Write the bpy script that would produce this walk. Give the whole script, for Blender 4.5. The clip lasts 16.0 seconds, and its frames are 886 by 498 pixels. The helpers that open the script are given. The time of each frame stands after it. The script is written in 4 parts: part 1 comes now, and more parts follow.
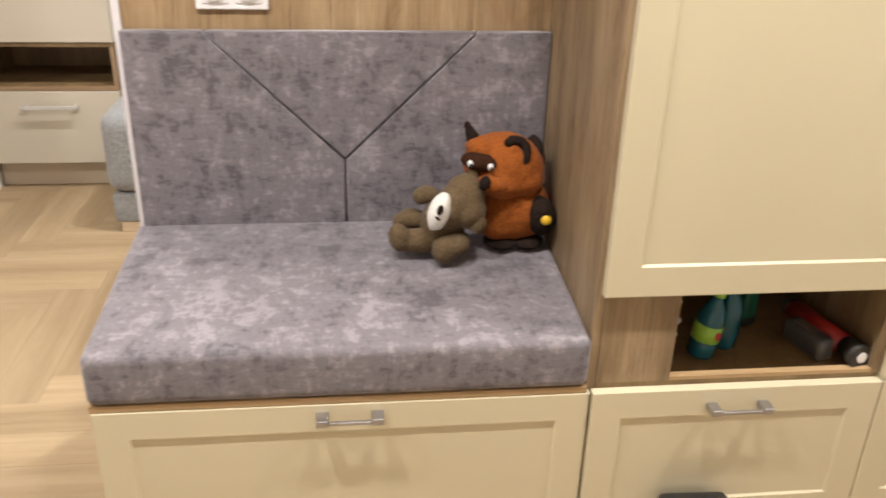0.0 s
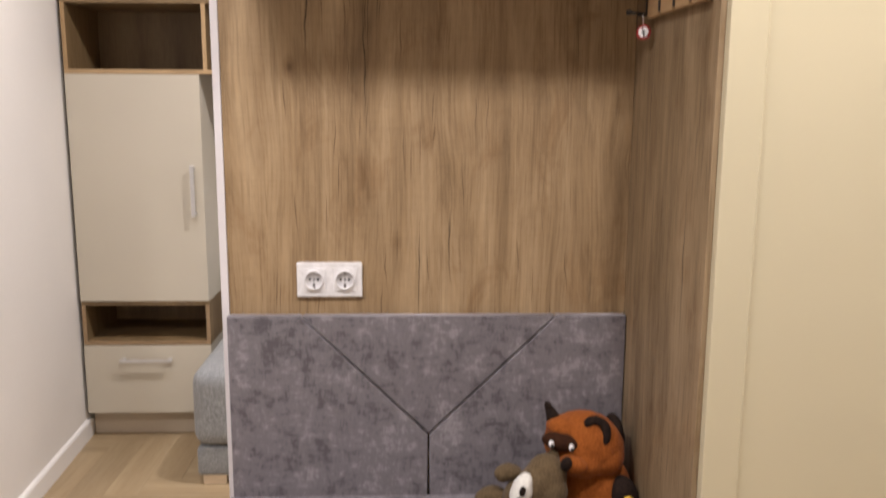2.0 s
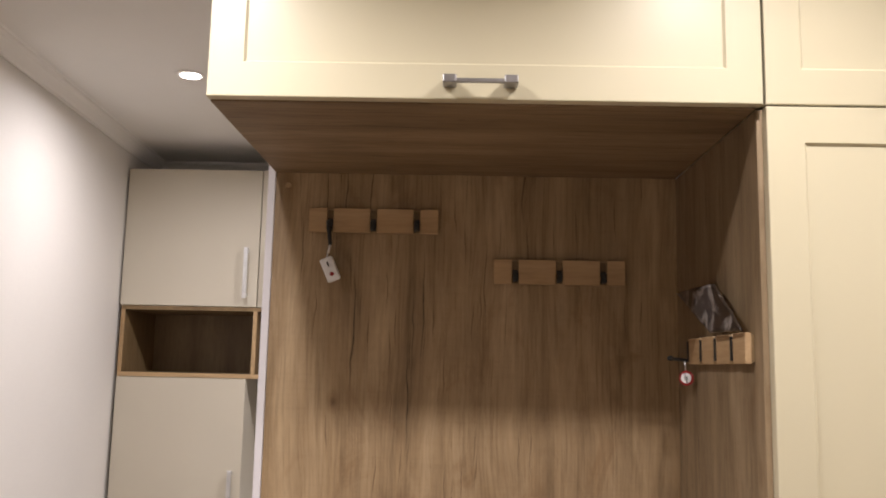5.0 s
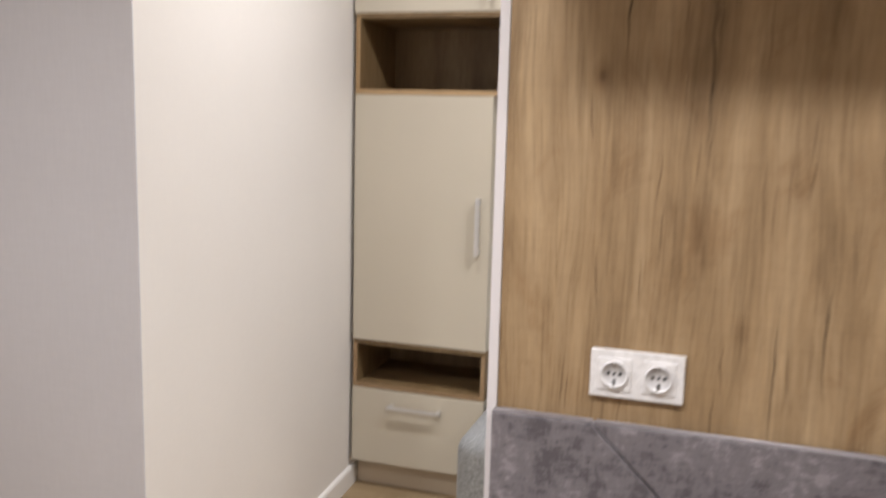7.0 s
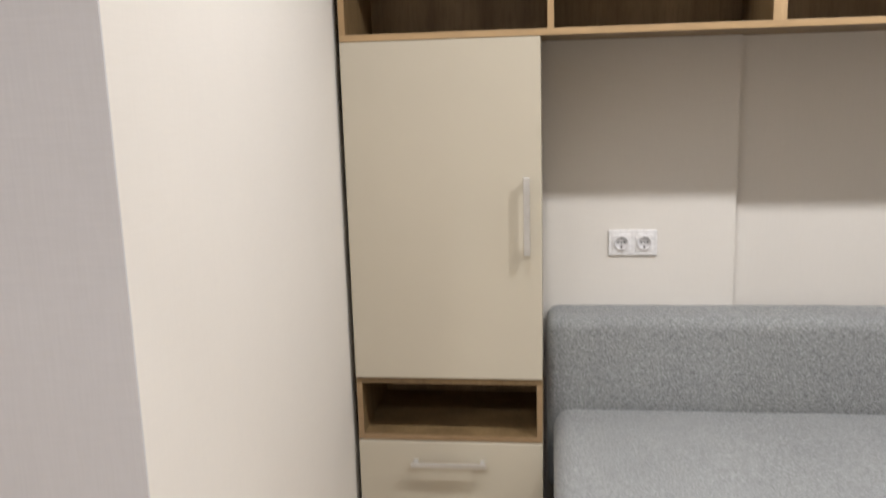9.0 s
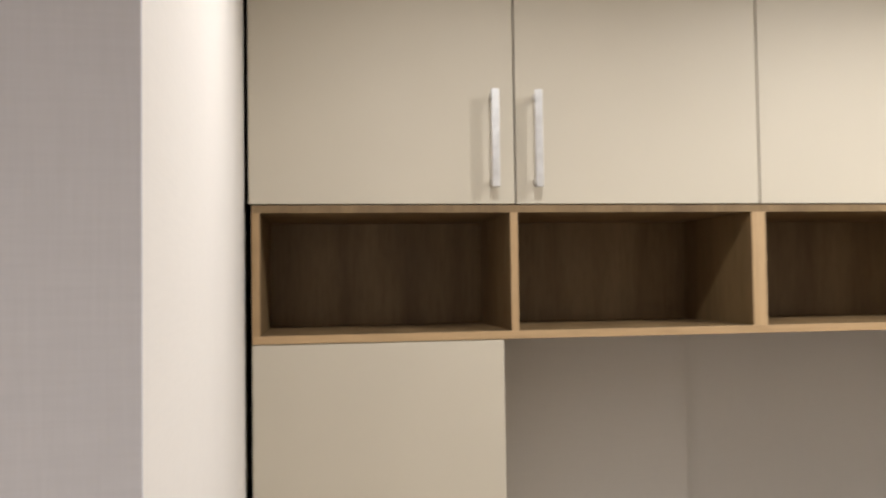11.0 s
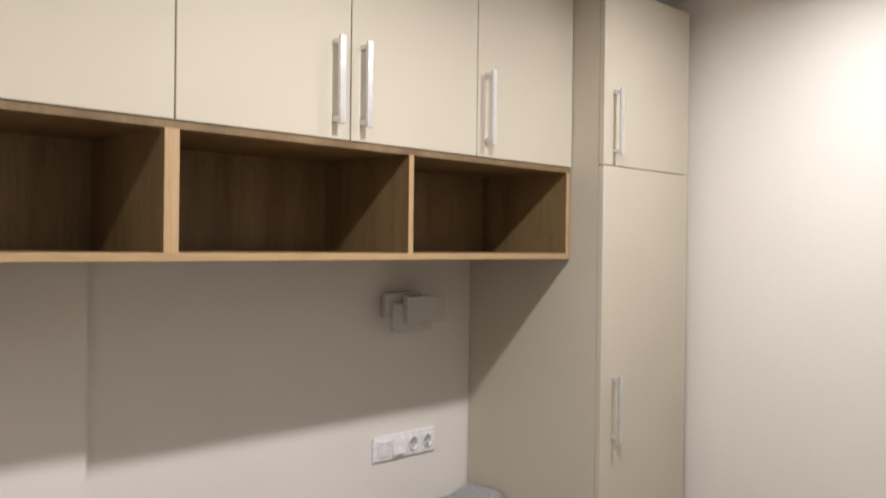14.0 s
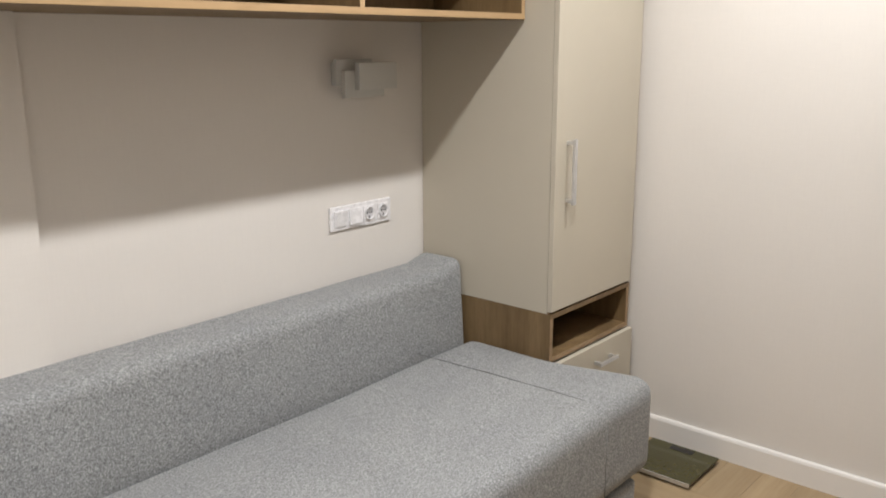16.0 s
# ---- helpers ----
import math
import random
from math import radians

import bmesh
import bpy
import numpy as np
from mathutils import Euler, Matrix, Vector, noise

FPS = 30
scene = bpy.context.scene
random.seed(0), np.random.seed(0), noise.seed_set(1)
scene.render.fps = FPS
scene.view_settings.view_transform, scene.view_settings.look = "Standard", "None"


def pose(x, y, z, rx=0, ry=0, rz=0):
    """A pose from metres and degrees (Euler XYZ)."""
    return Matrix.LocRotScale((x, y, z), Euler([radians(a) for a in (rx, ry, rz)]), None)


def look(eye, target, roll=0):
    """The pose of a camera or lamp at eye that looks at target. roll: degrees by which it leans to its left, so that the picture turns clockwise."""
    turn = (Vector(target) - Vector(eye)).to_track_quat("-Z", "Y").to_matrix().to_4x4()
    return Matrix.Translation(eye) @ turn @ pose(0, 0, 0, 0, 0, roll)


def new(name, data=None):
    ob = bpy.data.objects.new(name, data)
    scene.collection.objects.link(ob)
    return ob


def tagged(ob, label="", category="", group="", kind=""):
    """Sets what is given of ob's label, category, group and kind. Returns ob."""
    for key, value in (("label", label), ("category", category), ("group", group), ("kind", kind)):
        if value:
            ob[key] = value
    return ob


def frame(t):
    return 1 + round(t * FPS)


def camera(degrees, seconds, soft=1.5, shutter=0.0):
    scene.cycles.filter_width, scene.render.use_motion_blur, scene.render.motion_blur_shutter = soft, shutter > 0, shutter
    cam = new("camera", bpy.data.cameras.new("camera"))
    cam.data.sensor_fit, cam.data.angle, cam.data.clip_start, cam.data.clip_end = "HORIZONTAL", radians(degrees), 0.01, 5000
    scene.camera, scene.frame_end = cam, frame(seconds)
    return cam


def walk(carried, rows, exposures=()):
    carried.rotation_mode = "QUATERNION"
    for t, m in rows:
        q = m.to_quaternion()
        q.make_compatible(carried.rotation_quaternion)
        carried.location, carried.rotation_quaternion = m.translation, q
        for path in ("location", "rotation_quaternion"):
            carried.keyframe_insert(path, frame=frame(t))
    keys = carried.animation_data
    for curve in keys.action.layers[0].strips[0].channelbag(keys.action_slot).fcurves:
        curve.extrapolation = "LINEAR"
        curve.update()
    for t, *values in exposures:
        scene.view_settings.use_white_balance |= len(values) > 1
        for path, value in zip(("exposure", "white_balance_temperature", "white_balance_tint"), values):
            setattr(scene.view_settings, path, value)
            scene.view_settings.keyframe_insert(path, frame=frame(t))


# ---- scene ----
cam = camera(55.15, 16.0, soft=1.75, shutter=0.5)
PATH = [
    (0, (0.052, -0.137, 1.331), (0.269, 1.660, 0.479), 1.6),
    (0.5, (0.026, -0.179, 1.333), (0.111, 1.645, 0.517), 0.8),
    (1, (0.024, -0.191, 1.388), (0.073, 1.688, 0.703), 0.6),
    (1.5, (0.019, -0.185, 1.433), (0.075, 1.744, 0.906), 0.5),
    (2, (0.012, -0.183, 1.474), (0.079, 1.784, 1.118), 0.3),
    (2.5, (0.017, -0.188, 1.515), (0.085, 1.802, 1.329), 0.4),
    (3, (0.024, -0.192, 1.556), (0.089, 1.807, 1.538), 0.7),
    (3.5, (0.016, -0.211, 1.595), (0.080, 1.784, 1.719), 0.9),
    (3.7, (0.015, -0.209, 1.610), (0.074, 1.783, 1.782), 1.0),
    (5.8, (0.001, -0.074, 1.616), (-0.195, 1.897, 1.896), 2.2),
    (6, (-0.020, -0.012, 1.596), (-0.271, 1.964, 1.780), 2.5),
    (6.5, (-0.051, 0.158, 1.533), (-0.479, 2.111, 1.492), 2.6),
    (7, (-0.082, 0.370, 1.453), (-0.685, 2.254, 1.160), 1.5),
    (7.5, (-0.192, 0.565, 1.398), (-0.850, 2.401, 0.954), 1.3),
    (8, (-0.438, 0.776, 1.380), (-0.963, 2.641, 0.886), 0.9),
    (8.2, (-0.525, 0.842, 1.397), (-0.983, 2.718, 0.876), 0.2),
    (10.3, (-1.163, 1.424, 1.585), (-1.136, 3.424, 1.557), -1.7),
    (10.5, (-1.183, 1.488, 1.639), (-1.109, 3.487, 1.637), -1.3),
    (11, (-1.247, 1.531, 1.688), (-0.967, 3.510, 1.757), -0.8),
    (11.5, (-1.353, 1.510, 1.676), (-0.739, 3.406, 1.834), -1.5),
    (12, (-1.374, 1.510, 1.673), (-0.451, 3.267, 1.868), -1.1),
    (12.5, (-1.334, 1.529, 1.680), (-0.195, 3.161, 1.884), 0.2),
    (13, (-1.237, 1.587, 1.672), (0.050, 3.103, 1.878), 0.9),
    (13.5, (-1.139, 1.657, 1.640), (0.227, 3.112, 1.761), 1.2),
    (14, (-1.110, 1.703, 1.596), (0.306, 3.115, 1.585), 0.7),
    (14.5, (-1.117, 1.726, 1.553), (0.335, 3.092, 1.396), -0.3),
    (15, (-1.115, 1.736, 1.516), (0.351, 3.061, 1.210), -0.3),
    (15.5, (-1.120, 1.742, 1.490), (0.351, 3.037, 1.091), -0.3),
    (16, (-1.118, 1.752, 1.481), (0.351, 3.026, 1.011), -0.2),
]
EXPOSURES = [
    (0, 0.34, 6640, 12), (0.5, 0.26, 6530, 12), (1.5, 0.05, 6500, 15), (2, -0.1, 6500, 16), (2.5, -0.16, 6450, 15), (3.5, -0.31, 6390, 16),
    (6, -0.38, 6450, 16), (7, -0.15, 6280, 12), (8, -0.07, 6220, 9), (10.5, -0.25, 6450, 9), (11, -0.27, 6450, 10), (11.5, -0.16, 6420, 11), (12.5, -0.03, 6370, 11), (13, -0.12, 6370, 10),
    (13.5, -0.28, 6400, 12), (14.5, -0.28, 6400, 12), (15.2, -0.15, 6370, 10), (16, -0.04, 6340, 9),
]
walk(cam, [(t, look(eye, aim, roll)) for t, eye, aim, roll in PATH], EXPOSURES)

# ---- world, lamps and exposure ----
world = bpy.data.worlds.new("world")
scene.world = world
world.use_nodes = True
world.node_tree.nodes["Background"].inputs[0].default_value = (0.03, 0.03, 0.035, 1)
world.node_tree.nodes["Background"].inputs[1].default_value = 0.2

CEIL = 2.555
ROOM_LAMPS = [(-0.885, 2.50), (0.12, 2.51), (1.125, 2.52)]
# The last hall lamp is unseen, added to brighten the grey hall wall.
HALL_LAMPS = [(-0.53, 0.735), (0.51, 0.735), (1.55, 0.735), (-1.57, 0.735)]
ROOM_POWER, HALL_POWER = (11.0, 24.5, 15.5), (19.5, 13.0, 16.0, 19.5)


def ceiling_lamp(x, y, power, colour, spread):
    data = bpy.data.lights.new("downlight", "AREA")
    data.energy, data.color, data.shape, data.size = power, colour, "DISK", 0.08
    data.spread = radians(spread)
    ob = new("downlight_beam", data)
    ob.matrix_world = pose(x, y, CEIL - 0.012)
    return ob


for (lx, ly), watts in zip(ROOM_LAMPS, ROOM_POWER):
    ceiling_lamp(lx, ly, watts, (1.0, 0.97, 0.94), 164)
for (lx, ly), watts in zip(HALL_LAMPS, HALL_POWER):
    ceiling_lamp(lx, ly, watts, (1.0, 0.965, 0.915), 140)


# ---- materials ----
def material(name, rough=0.5, metal=0.0):
    m = bpy.data.materials.new(name)
    m.use_nodes = True
    b = m.node_tree.nodes["Principled BSDF"]
    b.inputs["Roughness"].default_value, b.inputs["Metallic"].default_value = rough, metal
    return m, m.node_tree, b


def node(tree, kind, **values):
    n = tree.nodes.new(kind)
    for key, value in values.items():
        n.inputs[key].default_value = value
    return n


def coords(tree, scale=(1, 1, 1), spread=False):
    c = tree.nodes.new("ShaderNodeTexCoord")
    m = node(tree, "ShaderNodeMapping", Scale=scale)
    tree.links.new(c.outputs["Object"], m.inputs["Vector"])
    if spread:
        info = tree.nodes.new("ShaderNodeObjectInfo")
        mul = tree.nodes.new("ShaderNodeVectorMath")
        mul.operation = "SCALE"
        mul.inputs[0].default_value = (37.0, 53.0, 71.0)
        tree.links.new(info.outputs["Random"], mul.inputs["Scale"])
        tree.links.new(mul.outputs[0], m.inputs["Location"])
    return m.outputs[0]


def noisy(tree, vec, scale, detail=4.0, rough=0.55, distort=0.0):
    n = node(tree, "ShaderNodeTexNoise", Scale=scale, Detail=detail, Roughness=rough, Distortion=distort)
    tree.links.new(vec, n.inputs["Vector"])
    return n.outputs["Fac"]


def ramp(tree, fac, stops):
    r = tree.nodes.new("ShaderNodeValToRGB")
    e = r.color_ramp.elements
    while len(e) < len(stops):
        e.new(0.5)
    for i, (p, c) in enumerate(stops):
        e[i].position = p
        e[i].color = (*c, 1) if len(c) == 3 else c
    tree.links.new(fac, r.inputs["Fac"])
    return r.outputs["Color"]


def mix(tree, kind, fac, a, b):
    m = tree.nodes.new("ShaderNodeMix")
    m.data_type, m.blend_type = "RGBA", kind
    for socket, value in ((m.inputs[0], fac), (m.inputs[6], a), (m.inputs[7], b)):
        if isinstance(value, (int, float)):
            socket.default_value = value
        elif isinstance(value, tuple):
            socket.default_value = (*value, 1)
        else:
            tree.links.new(value, socket)
    return m.outputs[2]


def relief(tree, bsdf, height, strength, distance=0.002):
    b = node(tree, "ShaderNodeBump", Strength=strength, Distance=distance)
    tree.links.new(height, b.inputs["Height"])
    tree.links.new(b.outputs[0], bsdf.inputs["Normal"])


def dashes(tree, across, along, upright, spread):
    """Distance to scattered slim dashes that run with the grain and wander a little."""
    v = coords(tree, (across, across, along) if upright else (along, across, across), spread)
    axes = tree.nodes.new("ShaderNodeSeparateXYZ")
    tree.links.new(v, axes.inputs[0])
    side = tree.nodes.new("ShaderNodeMath")
    tree.links.new(axes.outputs["X" if upright else "Z"], side.inputs[0])
    tree.links.new(axes.outputs["Y"], side.inputs[1])
    wander = tree.nodes.new("ShaderNodeMath")
    wander.operation = "MULTIPLY_ADD"
    wander.inputs[1].default_value = across * 0.035
    tree.links.new(noisy(tree, coords(tree, (4, 4, 1.6) if upright else (1.6, 4, 4), spread), 3.4, 3.0, 0.5), wander.inputs[0])
    tree.links.new(side.outputs[0], wander.inputs[2])
    flat = tree.nodes.new("ShaderNodeCombineXYZ")
    tree.links.new(wander.outputs[0], flat.inputs["X"])
    tree.links.new(axes.outputs["Z" if upright else "X"], flat.inputs["Y"])
    cells = node(tree, "ShaderNodeTexVoronoi", Scale=1.0)
    cells.voronoi_dimensions = "2D"
    tree.links.new(flat.outputs[0], cells.inputs["Vector"])
    return cells.outputs["Distance"]


def wood(name, dark, mid, light, grain=(1, 1, 0.05), rough=0.5, cracks=0.0, spread=False, bump=0.12, pieces=0.0, streaks=0.85):
    """Board wood: long grain along the axis that is squeezed in grain, broad tone changes and thin dark checks."""
    m, t, b = material(name, rough)
    v = coords(t, grain, spread)
    if cracks > 0.5:
        wave = node(t, "ShaderNodeTexNoise", Scale=3.2, Detail=3.0)
        t.links.new(coords(t, (1.3, 1.3, 0.8), spread), wave.inputs["Vector"])
        bend = t.nodes.new("ShaderNodeVectorMath")
        bend.operation = "MULTIPLY_ADD"
        bend.inputs[1].default_value = (0.022, 0.022, 0.022)
        t.links.new(wave.outputs["Color"], bend.inputs[0])
        t.links.new(v, bend.inputs[2])
        v = bend.outputs[0]
    fine = noisy(t, v, 120, 6, 0.68)
    broad = noisy(t, v, 9, 5, 0.6, 0.2)
    col = ramp(t, broad, [(0.30, dark), (0.5, mid), (0.70, light)])
    if cracks > 0.5:
        cloud = noisy(t, coords(t, tuple(g if g > 0.5 else 0.22 for g in grain), spread), 13, 5, 0.65, 0.3)
        col = mix(t, "MULTIPLY", 1.0, col, ramp(t, cloud, [(0.34, (0.80, 0.78, 0.76)), (0.5, (1, 1, 1)), (0.66, (1.09, 1.09, 1.08))]))
    flecks = noisy(t, coords(t, tuple(min(1.0, g * 3.2) for g in grain), spread), 75, 4, 0.6)
    col = mix(t, "MULTIPLY", min(1.0, streaks), col, ramp(t, flecks, [(0.30, (0.89, 0.88, 0.86)), (0.47, (1, 1, 1)), (0.68, (1.06, 1.055, 1.04))]))
    streak = ramp(t, fine, [(0.30, (0.84, 0.82, 0.80)), (0.52, (1, 1, 1)), (0.7, (1.05, 1.045, 1.035))])
    col = mix(t, "MULTIPLY", streaks, col, streak)
    if cracks:
        upright = grain[2] < 0.5
        for across, along, edge, deep in ((34, 0.35, 0.052, 0.14), (45, 0.7, 0.058, 0.22), (75, 1.7, 0.066, 0.38), (6, 3.2, 0.034, 0.40)):
            near = dashes(t, across, along, upright, spread)
            strong = 1.0 if across > 20 else 0.6
            col = mix(t, "MULTIPLY", cracks * strong, col, ramp(t, near, [(edge * 0.3, (deep, deep * 0.75, deep * 0.55)), (edge, (1, 1, 1))]))
        saw = noisy(t, coords(t, (6, 6, 110) if upright else (110, 6, 6), spread), 2.2, 3.0)
        col = mix(t, "MULTIPLY", 0.28 * cracks, col, ramp(t, saw, [(0.35, (0.90, 0.89, 0.87)), (0.5, (1, 1, 1))]))
    if pieces:
        info = t.nodes.new("ShaderNodeObjectInfo")
        col = mix(t, "MULTIPLY", 1.0, col, ramp(t, info.outputs["Random"], [(0.0, (1 - pieces,) * 3), (1.0, (1 + pieces * 0.6,) * 3)]))
    t.links.new(col, b.inputs["Base Color"])
    t.links.new(ramp(t, fine, [(0.3, (rough + 0.12,) * 3), (0.7, (rough - 0.06,) * 3)]), b.inputs["Roughness"])
    relief(t, b, fine, bump, 0.001)
    return m


def lacquer(name, colour, rough=0.38, vary=0.03):
    """Painted or foiled board with a faint unevenness in tone and sheen."""
    m, t, b = material(name, rough)
    big = noisy(t, coords(t), 1.7, 3)
    tiny = noisy(t, coords(t), 420, 2)
    lo, hi = tuple(c * (1 - vary) for c in colour), tuple(min(1, c * (1 + vary)) for c in colour)
    t.links.new(ramp(t, big, [(0.3, lo), (0.7, hi)]), b.inputs["Base Color"])
    t.links.new(ramp(t, noisy(t, coords(t), 6, 4), [(0.3, (rough - 0.05,) * 3), (0.7, (rough + 0.07,) * 3)]), b.inputs["Roughness"])
    relief(t, b, tiny, 0.05, 0.0006)
    return m


def wallpaper(name, colour, weave=0.25):
    """Woven wallpaper: crossed fine threads and a slow change of tone."""
    m, t, b = material(name, 0.82)
    across = noisy(t, coords(t, (1, 1, 0.06)), 330, 3)
    along = noisy(t, coords(t, (0.06, 0.06, 1)), 330, 3)
    threads = mix(t, "MIX", 0.5, across, along)
    slow = ramp(t, noisy(t, coords(t), 1.1, 3), [(0.3, tuple(c * 0.965 for c in colour)), (0.7, tuple(min(1, c * 1.02) for c in colour))])
    tone = ramp(t, threads, [(0.36, (1 - weave * 0.5,) * 3), (0.62, (1, 1, 1))])
    t.links.new(mix(t, "MULTIPLY", 1.0, slow, tone), b.inputs["Base Color"])
    relief(t, b, threads, weave * 0.9, 0.001)
    return m


def cloth(name, stops, scale, rough=0.9, sheen=0.0, bump=0.3):
    m, t, b = material(name, rough)
    v = coords(t)
    n = noisy(t, v, scale, 3, 0.7)
    col = ramp(t, n, stops)
    b.inputs["Specular IOR Level"].default_value = 0.12
    t.links.new(col, b.inputs["Base Color"])
    if sheen:
        b.inputs["Sheen Weight"].default_value, b.inputs["Sheen Roughness"].default_value = sheen, 0.45
        b.inputs["Sheen Tint"].default_value = (0.93, 0.88, 0.95, 1)
    relief(t, b, n, bump, 0.0015)
    return m


def rustic(name, dark, mid, light):
    """Rustic oak decor, upright: wandering fibres, patches of light sapwood and brown heartwood, fine cracks and small knots."""
    m, t, b = material(name, 0.55)
    sway = node(t, "ShaderNodeTexNoise", Scale=1.0, Detail=2.0, Roughness=0.4)
    t.links.new(coords(t, (4, 4, 1.8)), sway.inputs["Vector"])
    bend = t.nodes.new("ShaderNodeVectorMath")
    bend.operation = "MULTIPLY_ADD"
    bend.inputs[1].default_value = (0.06, 0.0, 0.0)
    axes = t.nodes.new("ShaderNodeTexCoord")
    t.links.new(sway.outputs["Color"], bend.inputs[0])
    t.links.new(axes.outputs["Object"], bend.inputs[2])

    def grain(across, along, detail, rough, distort=0.0):
        scaled = node(t, "ShaderNodeMapping", Scale=(across, across, along))
        t.links.new(bend.outputs[0], scaled.inputs["Vector"])
        return noisy(t, scaled.outputs[0], 1.0, detail, rough, distort)

    broad = grain(8, 0.6, 4, 0.55)
    patch = grain(15, 2.0, 7, 0.68, 0.4)
    fibre = grain(230, 7, 5, 0.7)
    hair = grain(90, 1.2, 3, 0.6)
    tone = mix(t, "MIX", 0.55, broad, patch)
    col = ramp(t, tone, [(0.37, dark), (0.49, mid), (0.61, light)])
    col = mix(t, "MULTIPLY", 1.0, col, ramp(t, hair, [(0.30, (0.86, 0.85, 0.83)), (0.44, (1, 1, 1)), (0.60, (1.01, 1.01, 1.01)), (0.70, (1.10, 1.10, 1.09))]))
    col = mix(t, "MULTIPLY", 1.0, col, ramp(t, fibre, [(0.32, (0.76, 0.73, 0.69)), (0.48, (1, 1, 1)), (0.66, (1.11, 1.105, 1.09))]))
    stain = noisy(t, coords(t, (9, 9, 5)), 1.0, 5, 0.65, 0.8)
    col = mix(t, "MULTIPLY", 1.0, col, ramp(t, stain, [(0.30, (0.81, 0.74, 0.67)), (0.46, (1, 1, 1)), (0.70, (1.06, 1.06, 1.05))]))
    few = ramp(t, noisy(t, coords(t, (6, 6, 3)), 1.0, 2), [(0.42, (0, 0, 0)), (0.54, (0.9, 0.9, 0.9))])
    for across, along, edge, deep in ((22, 0.30, 0.046, 0.10), (36, 0.50, 0.058, 0.16), (58, 1.3, 0.075, 0.28)):
        near = dashes(t, across, along, True, False)
        line = ramp(t, near, [(edge * 0.3, (deep, deep * 0.80, deep * 0.62)), (edge, (1, 1, 1))])
        col = mix(t, "MULTIPLY", few, col, line)
    saw = noisy(t, coords(t, (10, 10, 190)), 1.0, 3, 0.6)
    col = mix(t, "MULTIPLY", 0.35, col, ramp(t, saw, [(0.34, (0.88, 0.865, 0.845)), (0.48, (1, 1, 1))]))
    knot = node(t, "ShaderNodeTexVoronoi", Scale=1.0)
    t.links.new(coords(t, (6.5, 6.5, 3.6)), knot.inputs["Vector"])
    col = mix(t, "MULTIPLY", 0.75, col, ramp(t, knot.outputs["Distance"], [(0.020, (0.32, 0.24, 0.17)), (0.055, (0.72, 0.66, 0.60)), (0.12, (1, 1, 1))]))
    t.links.new(col, b.inputs["Base Color"])
    t.links.new(ramp(t, fibre, [(0.3, (0.66,) * 3), (0.7, (0.49,) * 3)]), b.inputs["Roughness"])
    relief(t, b, fibre, 0.14, 0.001)
    return m


def crushed(name, dark, mid, light):
    """Crushed velvet: short brushed strokes lying two ways over soft dark blotches."""
    m, t, b = material(name, 0.85)
    strokes = mix(t, "MIX", 0.5, noisy(t, coords(t, (34, 62, 105)), 1.0, 5, 0.68, 0.4), noisy(t, coords(t, (92, 42, 36)), 1.0, 5, 0.68, 0.4))
    blot = noisy(t, coords(t, (17, 15, 15)), 1.0, 5, 0.62, 0.5)
    slow = noisy(t, coords(t, (4, 4, 4)), 1.0, 2)
    height = mix(t, "MIX", 0.16, mix(t, "MIX", 0.45, strokes, blot), slow)
    col = ramp(t, height, [(0.425, dark), (0.480, mid), (0.512, mid), (0.575, light)])
    pile = noisy(t, coords(t), 420, 3, 0.7)
    col = mix(t, "MULTIPLY", 1.0, col, ramp(t, pile, [(0.35, (0.88, 0.88, 0.88)), (0.65, (1.09, 1.09, 1.09))]))
    t.links.new(col, b.inputs["Base Color"])
    b.inputs["Sheen Weight"].default_value, b.inputs["Sheen Roughness"].default_value = 0.45, 0.4
    b.inputs["Sheen Tint"].default_value = (0.93, 0.89, 0.95, 1)
    relief(t, b, mix(t, "MIX", 0.5, pile, strokes), 0.22, 0.0015)
    return m


def melange(name, dark, mid, light):
    """Thick woven upholstery of grey and white yarns, crossing threads and small nubs."""
    m, t, b = material(name, 0.95)
    level = noisy(t, coords(t, (150, 260, 320)), 1.0, 3, 0.62)
    upright = noisy(t, coords(t, (310, 240, 150)), 1.0, 3, 0.62)
    yarn = mix(t, "MIX", 0.5, level, upright)
    col = ramp(t, yarn, [(0.38, dark), (0.5, mid), (0.62, light)])
    worn = noisy(t, coords(t), 5, 4)
    col = mix(t, "MULTIPLY", 1.0, col, ramp(t, worn, [(0.3, (0.94, 0.94, 0.95)), (0.7, (1.05, 1.05, 1.04))]))
    t.links.new(col, b.inputs["Base Color"])
    b.inputs["Sheen Weight"].default_value, b.inputs["Sheen Roughness"].default_value = 0.15, 0.45
    relief(t, b, yarn, 0.55, 0.0018)
    return m


def plain(name, colour, rough=0.45, metal=0.0):
    m, t, b = material(name, rough, metal)
    n = noisy(t, coords(t), 60, 3)
    t.links.new(ramp(t, n, [(0.3, tuple(c * 0.92 for c in colour)), (0.7, tuple(min(1, c * 1.05) for c in colour))]), b.inputs["Base Color"])
    t.links.new(ramp(t, n, [(0.3, (max(0.02, rough - 0.05),) * 3), (0.7, (min(1, rough + 0.06),) * 3)]), b.inputs["Roughness"])
    return m


def glow(name, colour, strength):
    m, t, b = material(name, 0.5)
    b.inputs["Emission Color"].default_value, b.inputs["Emission Strength"].default_value = (*colour, 1), strength
    return m


